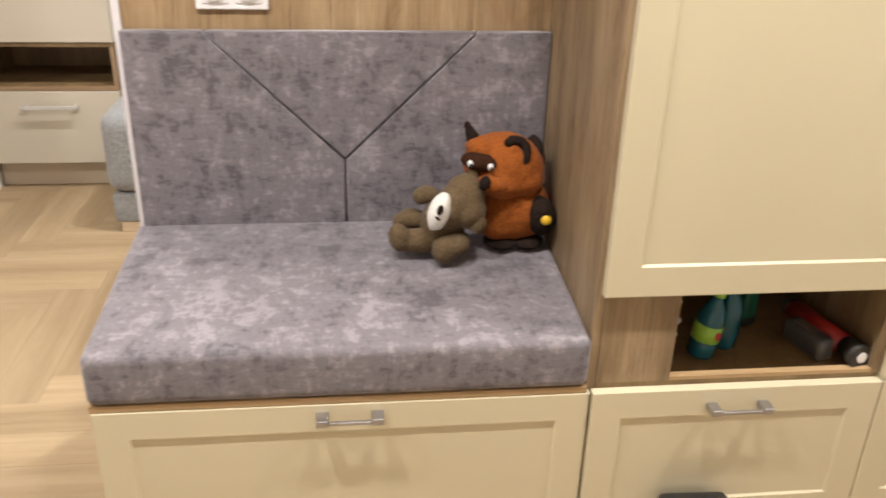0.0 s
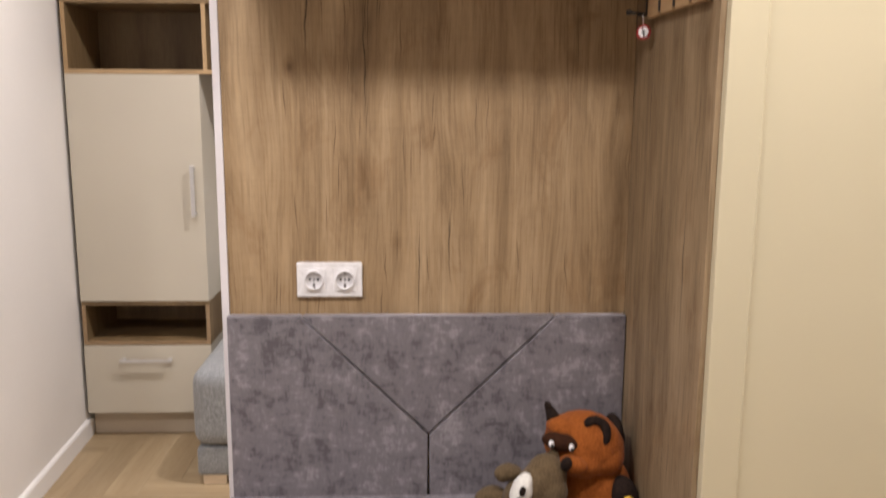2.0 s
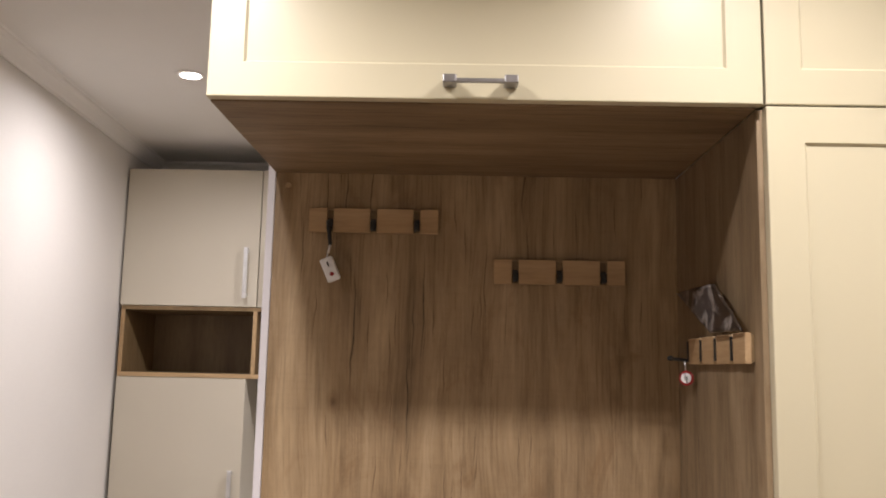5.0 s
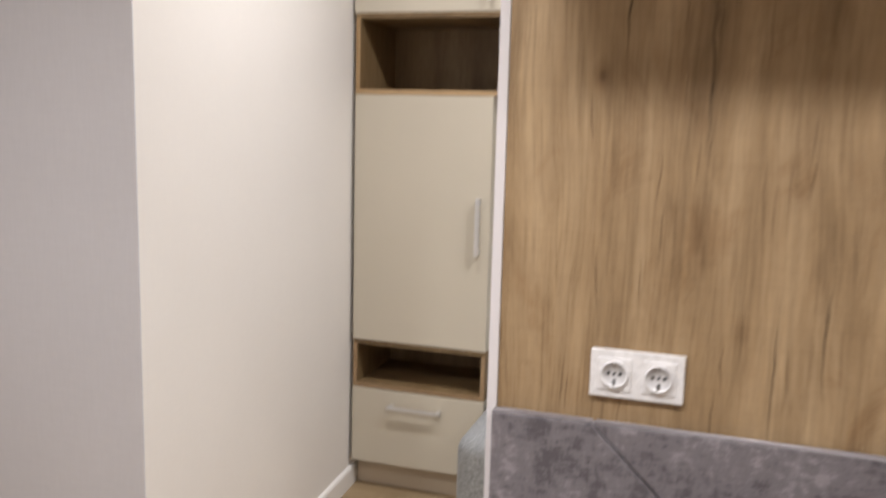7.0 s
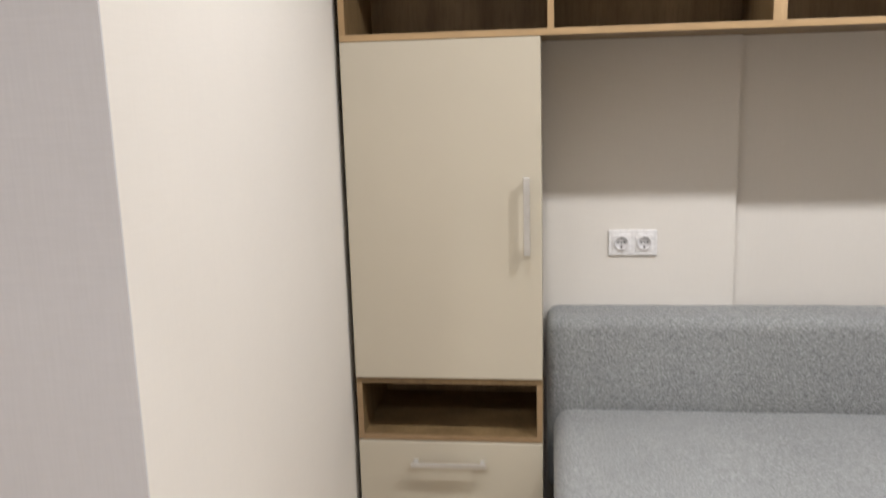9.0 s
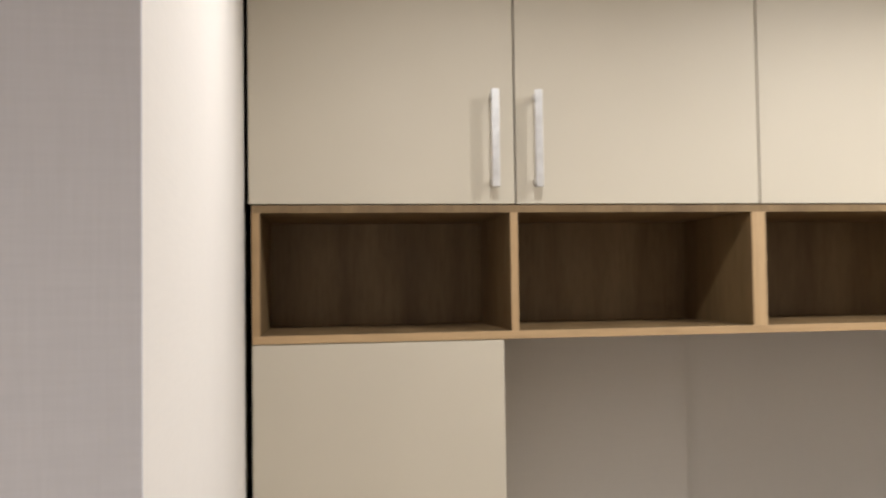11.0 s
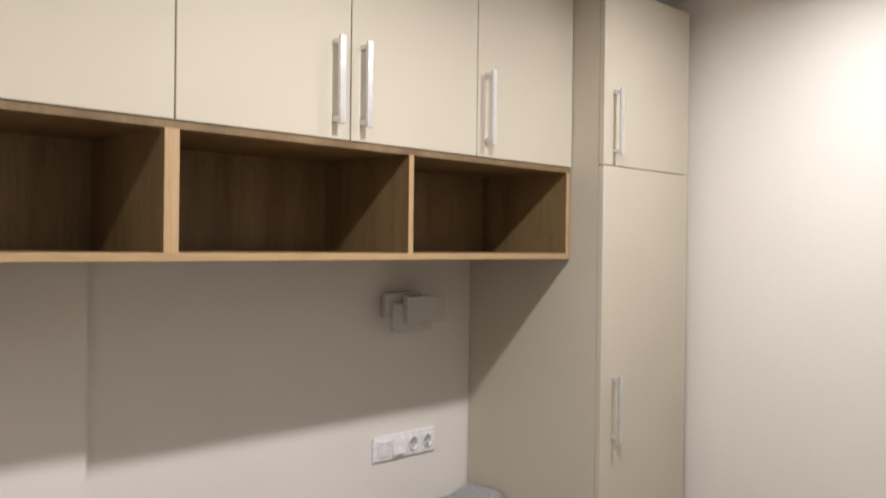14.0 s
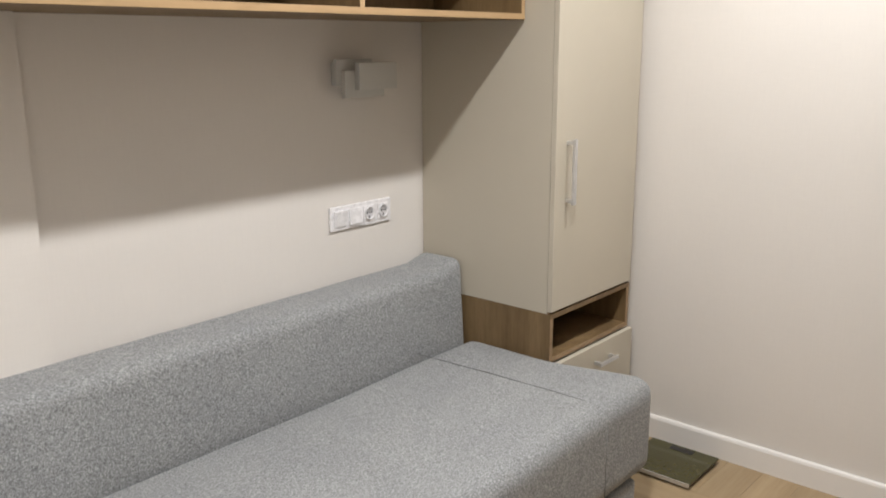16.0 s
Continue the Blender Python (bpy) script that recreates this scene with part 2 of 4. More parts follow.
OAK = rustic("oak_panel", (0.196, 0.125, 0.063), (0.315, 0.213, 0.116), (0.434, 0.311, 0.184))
# Oak of the panel again, with the niche side's shade put into its colour.
OAK_SHADED = rustic("oak_panel_shaded", (0.165, 0.111, 0.061), (0.250, 0.176, 0.102), (0.335, 0.242, 0.147))
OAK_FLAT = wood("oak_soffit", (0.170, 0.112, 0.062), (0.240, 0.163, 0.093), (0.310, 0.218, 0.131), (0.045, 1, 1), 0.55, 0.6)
# Compartment insides: the edge oak darkened, their shade put into the colour.
SHELF_SHADED = wood("shelf_oak_shaded", (0.135, 0.084, 0.038), (0.190, 0.124, 0.058), (0.245, 0.166, 0.082), (1, 1, 0.08), 0.5, 0.25)
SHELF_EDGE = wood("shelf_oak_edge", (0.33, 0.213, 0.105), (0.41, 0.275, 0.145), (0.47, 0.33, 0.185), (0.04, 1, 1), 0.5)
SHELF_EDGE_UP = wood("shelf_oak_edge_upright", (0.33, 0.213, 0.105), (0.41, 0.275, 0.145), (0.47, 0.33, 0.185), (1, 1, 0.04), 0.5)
PINE = wood("hook_rail_pine", (0.36, 0.222, 0.105), (0.45, 0.295, 0.155), (0.52, 0.355, 0.20), (0.06, 1, 1), 0.55)
PLANK = wood("floor_oak", (0.275, 0.196, 0.109), (0.346, 0.253, 0.148), (0.405, 0.307, 0.186), (0.07, 1.3, 1), 0.43, 0.06, True, 0.03, 0.11, 0.35)
CREAM = lacquer("cream_foil", (0.608, 0.547, 0.388), 0.36)
BEIGE = lacquer("beige_foil", (0.530, 0.484, 0.397), 0.6)
PLINTH = lacquer("plinth_board", (0.500, 0.425, 0.330), 0.5)
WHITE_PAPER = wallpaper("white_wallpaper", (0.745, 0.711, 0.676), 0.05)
# Dim on purpose: lines an unseen wall to lower the bounced light.
BOUNCE_LINING = wallpaper("dim_beige_lining", (0.30, 0.262, 0.213), 0.06)
GREY_PAPER = wallpaper("grey_wallpaper", (0.560, 0.545, 0.573), 0.10)
CEILING_PAINT = lacquer("ceiling_paint", (0.78, 0.765, 0.745), 0.9, 0.015)
TRIM_WHITE = lacquer("white_trim", (0.82, 0.80, 0.78), 0.4, 0.01)
EDGE_WHITE = lacquer("white_corner_profile", (0.74, 0.71, 0.74), 0.4, 0.01)
PLASTIC = plain("white_plastic", (0.83, 0.82, 0.84), 0.28)
SOCKET_GREY = plain("socket_hollow", (0.60, 0.59, 0.61), 0.4)
BLACK = plain("black_plastic", (0.018, 0.017, 0.017), 0.4)
HOLE = plain("dark_hole", (0.01, 0.01, 0.01), 0.7)
STEEL = plain("satin_aluminium", (0.70, 0.70, 0.71), 0.38, 0.8)
GREY_METAL = plain("grey_metal", (0.40, 0.39, 0.40), 0.36, 0.9)
SCONCE = lacquer("sconce_white", (0.52, 0.518, 0.50), 0.5, 0.015)
VELVET = crushed("mottled_velvet", (0.098, 0.088, 0.099), (0.177, 0.161, 0.178), (0.282, 0.260, 0.281))
SOFA_CLOTH = melange("grey_melange", (0.136, 0.141, 0.147), (0.258, 0.266, 0.274), (0.420, 0.430, 0.440))
BEIGE_WOOD = wood("pale_wood", (0.58, 0.46, 0.32), (0.66, 0.53, 0.38), (0.72, 0.6, 0.44), (0.06, 1, 1), 0.5)
PLUSH_RUST = cloth("rust_plush", [(0.32, (0.200, 0.052, 0.010)), (0.68, (0.345, 0.104, 0.022))], 190, 0.95, 0.05, 1.0)
PLUSH_DARK = cloth("dark_brown_plush", [(0.35, (0.012, 0.008, 0.007)), (0.65, (0.026, 0.016, 0.012))], 150, 0.95, 0.0, 0.6)
PLUSH_BROWN = cloth("brown_plush", [(0.35, (0.026, 0.010, 0.005)), (0.65, (0.046, 0.018, 0.009))], 200, 0.95, 0.0, 0.6)
PLUSH_OLIVE = cloth("olive_plush", [(0.32, (0.080, 0.054, 0.028)), (0.68, (0.150, 0.105, 0.060))], 190, 0.95, 0.1, 1.0)
PLUSH_WHITE = cloth("white_plush", [(0.35, (0.62, 0.60, 0.56)), (0.65, (0.80, 0.78, 0.74))], 170, 0.95, 0.3, 0.7)
YELLOW = plain("yellow_button", (0.80, 0.50, 0.03), 0.4)
RED = plain("red_plastic", (0.34, 0.018, 0.018), 0.35)
TEAL = plain("teal_liquid", (0.008, 0.085, 0.125), 0.1)
LABEL_GREEN = plain("green_label", (0.27, 0.50, 0.06), 0.4)
DARK_METAL = plain("dark_grey_metal", (0.11, 0.11, 0.115), 0.35, 0.4)
GREEN = plain("green_plastic", (0.010, 0.095, 0.062), 0.4)
SCALE_GLASS = plain("olive_glass", (0.055, 0.05, 0.014), 0.1)
LAMP_GLOW = glow("lamp_face", (1.0, 0.95, 0.88), 30.0)


# ---- mesh helpers ----
def add_box(bm, x0, x1, y0, y1, z0, z1, bevel=0.0, slot=0, steps=2):
    made = bmesh.ops.create_cube(bm, size=1.0)["verts"]
    bmesh.ops.scale(bm, vec=(x1 - x0, y1 - y0, z1 - z0), verts=made)
    bmesh.ops.translate(bm, vec=((x0 + x1) / 2, (y0 + y1) / 2, (z0 + z1) / 2), verts=made)
    faces = {f for v in made for f in v.link_faces}
    for f in faces:
        f.material_index = slot
    if bevel:
        edges = list({e for v in made for e in v.link_edges})
        out = bmesh.ops.bevel(bm, geom=edges, offset=bevel, segments=steps, profile=0.5, affect="EDGES")
        for f in out["faces"]:
            f.material_index = slot
    return bm


def box(*args, **kw):
    return add_box(bmesh.new(), *args, **kw)


def add_ball(bm, centre, radii, turn=(0, 0, 0), slot=0, detail=3):
    made = bmesh.ops.create_icosphere(bm, subdivisions=detail, radius=1.0)["verts"]
    m = pose(*centre, *turn) @ Matrix.Diagonal((*radii, 1))
    bmesh.ops.transform(bm, matrix=m, verts=made)
    for f in {f for v in made for f in v.link_faces}:
        f.material_index, f.smooth = slot, True
    return bm


def add_rod(bm, a, b, r0, r1=None, sides=16, slot=0):
    a, b = Vector(a), Vector(b)
    made = bmesh.ops.create_cone(bm, cap_ends=True, segments=sides, radius1=r0, radius2=r0 if r1 is None else r1, depth=(b - a).length)["verts"]
    m = Matrix.Translation((a + b) / 2) @ (b - a).to_track_quat("Z", "Y").to_matrix().to_4x4()
    bmesh.ops.transform(bm, matrix=m, verts=made)
    for f in {f for v in made for f in v.link_faces}:
        f.material_index, f.smooth = slot, len(f.verts) == 4
    return bm


def lathe(bm, profile, centre, sides=28, slot=0):
    """Turn a short profile of (radius, height) round the upright axis at centre."""
    rings = []
    for r, z in profile:
        rings.append([bm.verts.new((centre[0] + r * math.cos(2 * math.pi * i / sides), centre[1] + r * math.sin(2 * math.pi * i / sides), centre[2] + z)) for i in range(sides)])
    for a, b in zip(rings, rings[1:]):
        for i in range(sides):
            f = bm.faces.new((a[i], a[(i + 1) % sides], b[(i + 1) % sides], b[i]))
            f.smooth, f.material_index = True, slot
    for ring, flip in ((rings[0], True), (rings[-1], False)):
        f = bm.faces.new(ring[::-1] if flip else ring)
        f.material_index = slot
    return bm


def mesh_of(name, bm, materials):
    me = bpy.data.meshes.new(name)
    bmesh.ops.recalc_face_normals(bm, faces=bm.faces)
    bm.to_mesh(me)
    bm.free()
    for m in materials if isinstance(materials, (list, tuple)) else (materials,):
        me.materials.append(m)
    return me


def part(name, bm, materials, parent=None, label=""):
    ob = new(name, mesh_of(name, bm, materials))
    if parent:
        ob.parent = parent
    return tagged(ob, label)


def structure(name, bm, materials, label, category):
    return tagged(part(name, bm, materials), label, category, kind="structure")


def thing(name, label, category, group=""):
    return tagged(new(name), label, category, group)


def rounded(ob):
    for p in ob.data.polygons:
        p.use_smooth = True
    return ob


def prism(outline, y0, y1, bevel=0.0):
    """An outline in x and z pushed through from y0 to y1, its front edges softened."""
    bm = bmesh.new()
    front = [bm.verts.new((x, y0, z)) for x, z in outline]
    back = [bm.verts.new((x, y1, z)) for x, z in outline]
    f = bm.faces.new(front)
    bm.faces.new(back[::-1])
    n = len(outline)
    for i in range(n):
        bm.faces.new((front[i], back[i], back[(i + 1) % n], front[(i + 1) % n]))
    if bevel:
        bmesh.ops.bevel(bm, geom=list(f.edges), offset=bevel, segments=4, profile=0.6, affect="EDGES")
    return bm


def slab(corners, z0, z1):
    """A plan outline raised from z0 to z1."""
    bm = bmesh.new()
    low = [bm.verts.new((x, y, z0)) for x, y in corners]
    top = [bm.verts.new((x, y, z1)) for x, y in corners]
    bm.faces.new(low[::-1])
    bm.faces.new(top)
    for i in range(len(corners)):
        j = (i + 1) % len(corners)
        bm.faces.new((low[i], low[j], top[j], top[i]))
    return bm


# ---- the large structure ----
XL_NEAR, XL_FAR = -1.343, -1.441      # the white wall runs a little askew
Y_CORNER, Y_BACK, X_RIGHT = 2.0, 3.79, 1.705
X_END, Y_PANEL, Y_PIER = -0.435, 1.757, 3.757

structure("floor_base", box(-3.1, 2.1, -1.7, 3.95, -0.12, -0.012), PLINTH, "pale screed under the oak floor", "floor")
structure("ceiling", box(-3.1, 2.1, -1.7, 3.95, CEIL, CEIL + 0.12), CEILING_PAINT, "smooth white painted ceiling", "ceiling")
structure("wall_left", slab([(XL_NEAR - 0.0008, Y_CORNER + 0.004), (XL_FAR, 3.95), (-1.75, 3.95), (-1.75, Y_CORNER + 0.004)], 0, CEIL), WHITE_PAPER,
          "wall with white woven wallpaper", "wall")
structure("wall_hall", box(-3.0, XL_NEAR + 0.0004, Y_CORNER - 0.0012, Y_CORNER + 0.0025, 0, CEIL), GREY_PAPER, "hall wall with grey woven wallpaper", "wall")
structure("wall_back", box(-1.75, 1.95, Y_BACK, 3.95, 0, CEIL), WHITE_PAPER, "back wall with white woven wallpaper", "wall")
structure("wall_pier", box(-1.43, -0.264, Y_PIER, Y_BACK, 0, CEIL), WHITE_PAPER, "shallow white pier on the back wall", "wall")
structure("wall_right", box(X_RIGHT, 1.95, 1.87, 3.79, 0, CEIL), WHITE_PAPER, "side wall with white woven wallpaper", "wall")
# Unseen lining, added to keep bounce off the shadowed back wall.
structure("wall_partition_lining", box(X_END + 0.02, 1.704, 1.8705, 1.8745, 0, CEIL), BOUNCE_LINING, "unseen dim beige lining on the partition, added to cut bounce", "wall")
structure("wall_partition", box(X_END, 1.95, Y_PANEL, 1.87, 0, CEIL), EDGE_WHITE, "white partition between hall and room", "wall")
structure("wall_hall_left", box(-3.1, -3.0, -1.7, 2.0, 0, CEIL), GREY_PAPER, "hall wall with grey woven wallpaper", "wall")
# Unseen walls, white and the rear one close, bouncing light into the niche.
structure("wall_hall_rear_fill", box(-3.0, 2.1, -1.7, -0.85, 0, CEIL), WHITE_PAPER, "unseen white hall wall, added to bounce fill light", "wall")
structure("wall_hall_right_fill", box(2.0, 2.1, -1.6, 1.87, 0, CEIL), WHITE_PAPER, "unseen white hall wall, added to bounce fill light", "wall")


def cornice(name, a, b, inward):
    """A stepped cove between two plan points, its profile turned towards the room."""
    bm = bmesh.new()
    a, b, inward = Vector((*a, 0)), Vector((*b, 0)), Vector((*inward, 0))
    profile = [(0, -0.055), (0.007, -0.055), (0.009, -0.047), (0.016, -0.040), (0.030, -0.018), (0.042, -0.010), (0.044, -0.002), (0.052, 0.0), (0, 0)]
    ends = [[bm.verts.new(p + inward * d + Vector((0, 0, CEIL - 0.001 + h))) for d, h in profile] for p in (a, b)]
    n = len(profile)
    for i in range(n):
        bm.faces.new((ends[0][i], ends[0][(i + 1) % n], ends[1][(i + 1) % n], ends[1][i]))
    bm.faces.new(ends[0])
    bm.faces.new(ends[1][::-1])
    return structure(name, bm, TRIM_WHITE, "white moulded ceiling cornice", "cornice")


cornice("trim_cornice_left", (XL_NEAR + 0.002, Y_CORNER), (XL_FAR + 0.012, 3.755), (1, 0.03))
cornice("trim_cornice_back", (-1.42, Y_PIER - 0.002), (-0.266, Y_PIER - 0.002), (0, -1))
cornice("trim_cornice_back_deep", (-0.26, Y_BACK - 0.002), (X_RIGHT, Y_BACK - 0.002), (0, -1))
cornice("trim_cornice_right", (X_RIGHT - 0.002, 1.88), (X_RIGHT - 0.002, 3.78), (-1, 0))


def baseboard(name, a, b, inward, height=0.082):
    bm = bmesh.new()
    a, b, inward = Vector((*a, 0)), Vector((*b, 0)), Vector((*inward, 0))
    profile = [(0, 0), (0.015, 0), (0.015, height - 0.012), (0.012, height - 0.004), (0.007, height), (0, height)]
    ends = [[bm.verts.new(p + inward * d + Vector((0, 0, h))) for d, h in profile] for p in (a, b)]
    n = len(profile)
    for i in range(n):
        bm.faces.new((ends[0][i], ends[0][(i + 1) % n], ends[1][(i + 1) % n], ends[1][i]))
    bm.faces.new(ends[0])
    bm.faces.new(ends[1][::-1])
    return structure(name, bm, TRIM_WHITE, "white painted skirting board", "baseboard")


baseboard("baseboard_left", (XL_NEAR + 0.002, Y_CORNER), (-1.343 - 0.098 * 1.405 / 1.95, 3.405), (1, 0.05))
baseboard("baseboard_right", (X_RIGHT - 0.002, 1.875), (X_RIGHT - 0.002, 3.78), (-1, 0), 0.09)
baseboard("baseboard_hall", (-2.99, Y_CORNER - 0.006), (XL_NEAR - 0.01, Y_CORNER - 0.006), (0, -1))


# ---- fittings shared by both spaces ----
def bar_handle(parent, a, b, front, metal=STEEL, thick=0.0135, proud=0.034, label=""):
    """A square bar on two posts, from a to b in x and z, on a front that faces -y at front."""
    bm = bmesh.new()
    t = thick / 2
    (xa, za), (xb, zb) = a, b
    wide = 0.0085 if xa == xb else t
    add_box(bm, min(xa, xb) - wide, max(xa, xb) + wide, front - proud, front - proud + thick * 0.7, min(za, zb) - t, max(za, zb) + t, bevel=0.0014)
    for px, pz in (a, b):
        sx = 0.006 if xa != xb else 0
        sz = 0.006 if za != zb else 0
        cx = px + (sx if px == min(xa, xb) else -sx) if xa != xb else px
        cz = pz + (sz if pz == min(za, zb) else -sz) if za != zb else pz
        add_box(bm, cx - t * 0.96, cx + t * 0.96, front - proud + thick * 0.7, front - 0.0005, cz - t * 0.96, cz + t * 0.96, bevel=0.001)
    return part("handle", bm, metal, parent, label)


def bow_handle(parent, x0, x1, z, front):
    """A grey flat bow on two wide tapered feet, as on the hall fronts."""
    bm = bmesh.new()
    add_box(bm, x0 + 0.004, x1 - 0.004, front - 0.030, front - 0.022, z - 0.0065, z + 0.0005, bevel=0.0014)
    for cx in (x0 + 0.012, x1 - 0.012):
        add_box(bm, cx - 0.0115, cx + 0.0115, front - 0.0325, front - 0.0005, z - 0.0075, z + 0.0065, bevel=0.002)
    return part("handle", bm, GREY_METAL, parent, "grey metal bow handle")


def flat_front(name, x0, x1, z0, z1, front, mat, parent, thick=0.018):
    return part(name, box(x0, x1, front, front + thick, z0, z1, bevel=0.0012), mat, parent)


def framed_front(name, x0, x1, z0, z1, front, mat, parent, rail=0.087, thick=0.02, sink=0.0045):
    """A front with a raised frame and a sunk field, all in one board."""
    bm = box(x0, x1, front, front + thick, z0, z1)
    face = min(bm.faces, key=lambda f: f.calc_center_median().y)
    bmesh.ops.inset_region(bm, faces=[face], thickness=rail)
    bmesh.ops.inset_region(bm, faces=[face], thickness=0.006, depth=-sink)
    outer = [e for e in bm.edges if all(abs(v.co.y - front) < 1e-6 for v in e.verts) and
             all(min(abs(v.co.x - x0), abs(v.co.x - x1), abs(v.co.z - z0), abs(v.co.z - z1)) < 1e-6 for v in e.verts)]
    bmesh.ops.bevel(bm, geom=outer, offset=0.002, segments=2, profile=0.5, affect="EDGES")
    return part(name, bm, mat, parent)


def socket_insert(bm_plate, bm_hole, cx, cz, y, axis="y"):
    """A round earthed socket well: a raised ring, a hollow disc, two pin holes, a screw and two clips."""
    ring = lathe(bmesh.new(), [(0.0228, 0), (0.0220, 0.0052), (0.0205, 0.0056), (0.0190, 0.0004), (0.0001, 0.0003)], (0, 0, 0), 30)
    for f in ring.faces:
        f.material_index = 1 if f.calc_center_median().xy.length < 0.0188 else 0
    bmesh.ops.transform(ring, matrix=pose(cx, y + 0.0002, cz, 90, 0, 0), verts=ring.verts)
    held = bpy.data.meshes.new("ring")
    ring.to_mesh(held)
    ring.free()
    bm_plate.from_mesh(held)
    bpy.data.meshes.remove(held)
    y = y + 0.0036
    for dx, r in ((-0.0095, 0.0030), (0.0, 0.0024), (0.0095, 0.0030)):
        add_rod(bm_hole, (cx + dx, y - 0.0038, cz + 0.0015), (cx + dx, y - 0.0046, cz + 0.0015), r, r, 12, 0)
    add_box(bm_hole, cx - 0.0018, cx + 0.0018, y - 0.0052, y - 0.0038, cz + 0.0130, cz + 0.0195, slot=1)
    add_box(bm_hole, cx - 0.0024, cx + 0.0024, y - 0.0048, y - 0.0038, cz - 0.0185, cz - 0.0085, slot=0)
    add_box(bm_hole, cx - 0.0012, cx + 0.0012, y - 0.0056, y - 0.0046, cz - 0.0180, cz - 0.0120, slot=1)


def double_socket(label, x, z, y, width=0.151, height=0.081):
    t = thing("wall_socket", label, "socket", "double sockets")
    part("frame", box(x, x + width, y - 0.009, y - 0.0005, z - height / 2, z + height / 2, bevel=0.0025), PLASTIC, t)
    for i in (0, 1):
        cx = x + width * (0.265 + 0.47 * i)
        plate, holes = box(cx - 0.0275, cx + 0.0275, y - 0.0115, y - 0.0085, z - 0.0275, z + 0.0275, bevel=0.0015), bmesh.new()
        socket_insert(plate, holes, cx, z, y - 0.0115)
        well = part("socket_insert", plate, (PLASTIC, SOCKET_GREY), t)
        part("contact", holes, (HOLE, GREY_METAL), well, "dark pin holes and metal clips")
    return t


# ---- hall: bench niche ----
structure("wall_panel", box(-0.4175, 0.507, 1.75, Y_PANEL - 0.001, 0.0, 2.058), OAK, "knotty oak board lining the bench niche", "wall panel")
structure("trim_panel_edge", box(X_END - 0.001, -0.4185, 1.7485, Y_PANEL - 0.0005, 0.0, 2.09, bevel=0.0015), EDGE_WHITE, "white edge strip beside the oak panel", "trim")

structure("wall_niche_side", box(0.508, 0.526, 1.222, 1.756, 0.0, 2.058, bevel=0.0008), OAK_SHADED, "upright oak board closing the bench niche", "wall panel")

bench = thing("bench", "cream drawer bench with mottled grey velvet seat", "bench")
part("carcass", box(-0.425, 0.507, 1.235, 1.748, 0.0, 0.3735), CREAM, bench, "cream bench box")
part("seat_board", box(-0.434, 0.506, 1.208, 1.748, 0.3742, 0.3885, bevel=0.001), SHELF_EDGE, bench, "thin oak board under the seat")
drawer = framed_front("drawer_front", -0.432, 0.5125, 0.032, 0.3725, 1.207, CREAM, bench)
bow_handle(drawer, -0.020, 0.109, 0.350, 1.207)
part("plinth", box(-0.40, 0.505, 1.26, 1.30, 0.001, 0.030), PLINTH, bench)

seat = bmesh.new()
add_box(seat, -0.437, 0.507, 1.203, 1.736, 0.389, 0.528)
for v in seat.verts:
    if v.co.z > 0.5 and v.co.y < 1.4:
        v.co.z = 0.496
bmesh.ops.bevel(seat, geom=list(seat.edges), offset=0.019, segments=5, profile=0.55, affect="EDGES")
cushion = rounded(part("seat_cushion", seat, VELVET, bench, "mottled grey velvet seat pad"))
seam = bmesh.new()
add_rod(seam, (0.118, 1.2025, 0.408), (0.118, 1.2025, 0.476), 0.0012, 0.0012, 8)
part("seam", seam, VELVET, cushion)

backrest = thing("backrest", "mottled grey velvet back pads with a V-shaped seam", "backrest")
g = 0.0022
pads = (
    [(-0.4205, 0.512), (0.045 - g, 0.512), (0.045 - g, 0.682 - g), (-0.25 - g * 1.4, 0.970), (-0.4205, 0.970)],
    [(0.045 + g, 0.512), (0.506, 0.512), (0.506, 0.970), (0.34 + g * 1.4, 0.970), (0.045 + g, 0.682 - g)],
    [(0.045, 0.682 + g * 1.4), (0.34 - g * 1.4, 0.970), (-0.25 + g * 1.4, 0.970)],
)
for outline in pads:
    rounded(part("pad", prism(outline, 1.722, 1.7495, 0.004), VELVET, backrest))

overhead = thing("overhead_cabinet", "cream framed cabinet over the bench niche", "cabinet")
part("carcass", box(-0.419, 0.506, 1.222, 1.756, 2.076, 2.53), CREAM, overhead)
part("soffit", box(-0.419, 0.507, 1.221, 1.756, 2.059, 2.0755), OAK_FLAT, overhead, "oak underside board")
od = framed_front("door", -0.421, 0.5135, 2.062, 2.53, 1.200, CREAM, overhead, rail=0.085)
bow_handle(od, -0.022, 0.104, 2.089, 1.200)
part("filler", box(-0.421, 0.5135, 1.206, 1.24, 2.5305, CEIL - 0.001), CREAM, overhead)

wardrobe = thing("wardrobe", "tall cream framed wardrobe beside the bench niche", "wardrobe")
WX0, WX1 = 0.5175, 1.1225
part("carcass", box(0.527, 1.121, 1.63, 1.756, 0.0, 2.53), CREAM, wardrobe)
part("upper_box", box(0.527, 1.121, 1.222, 1.629, 0.586, 2.53), CREAM, wardrobe)
framed_front("door", WX0, WX1 - 0.001, 0.588, 2.0585, 1.200, CREAM, wardrobe)
wt = framed_front("top_door", WX0, WX1 - 0.001, 2.062, 2.53, 1.200, CREAM, wardrobe, rail=0.085)
bow_handle(wt, 0.742, 0.868, 2.089, 1.200)
part("filler", box(WX0, 2.0, 1.206, 1.24, 2.5305, CEIL - 0.001), CREAM, wardrobe)
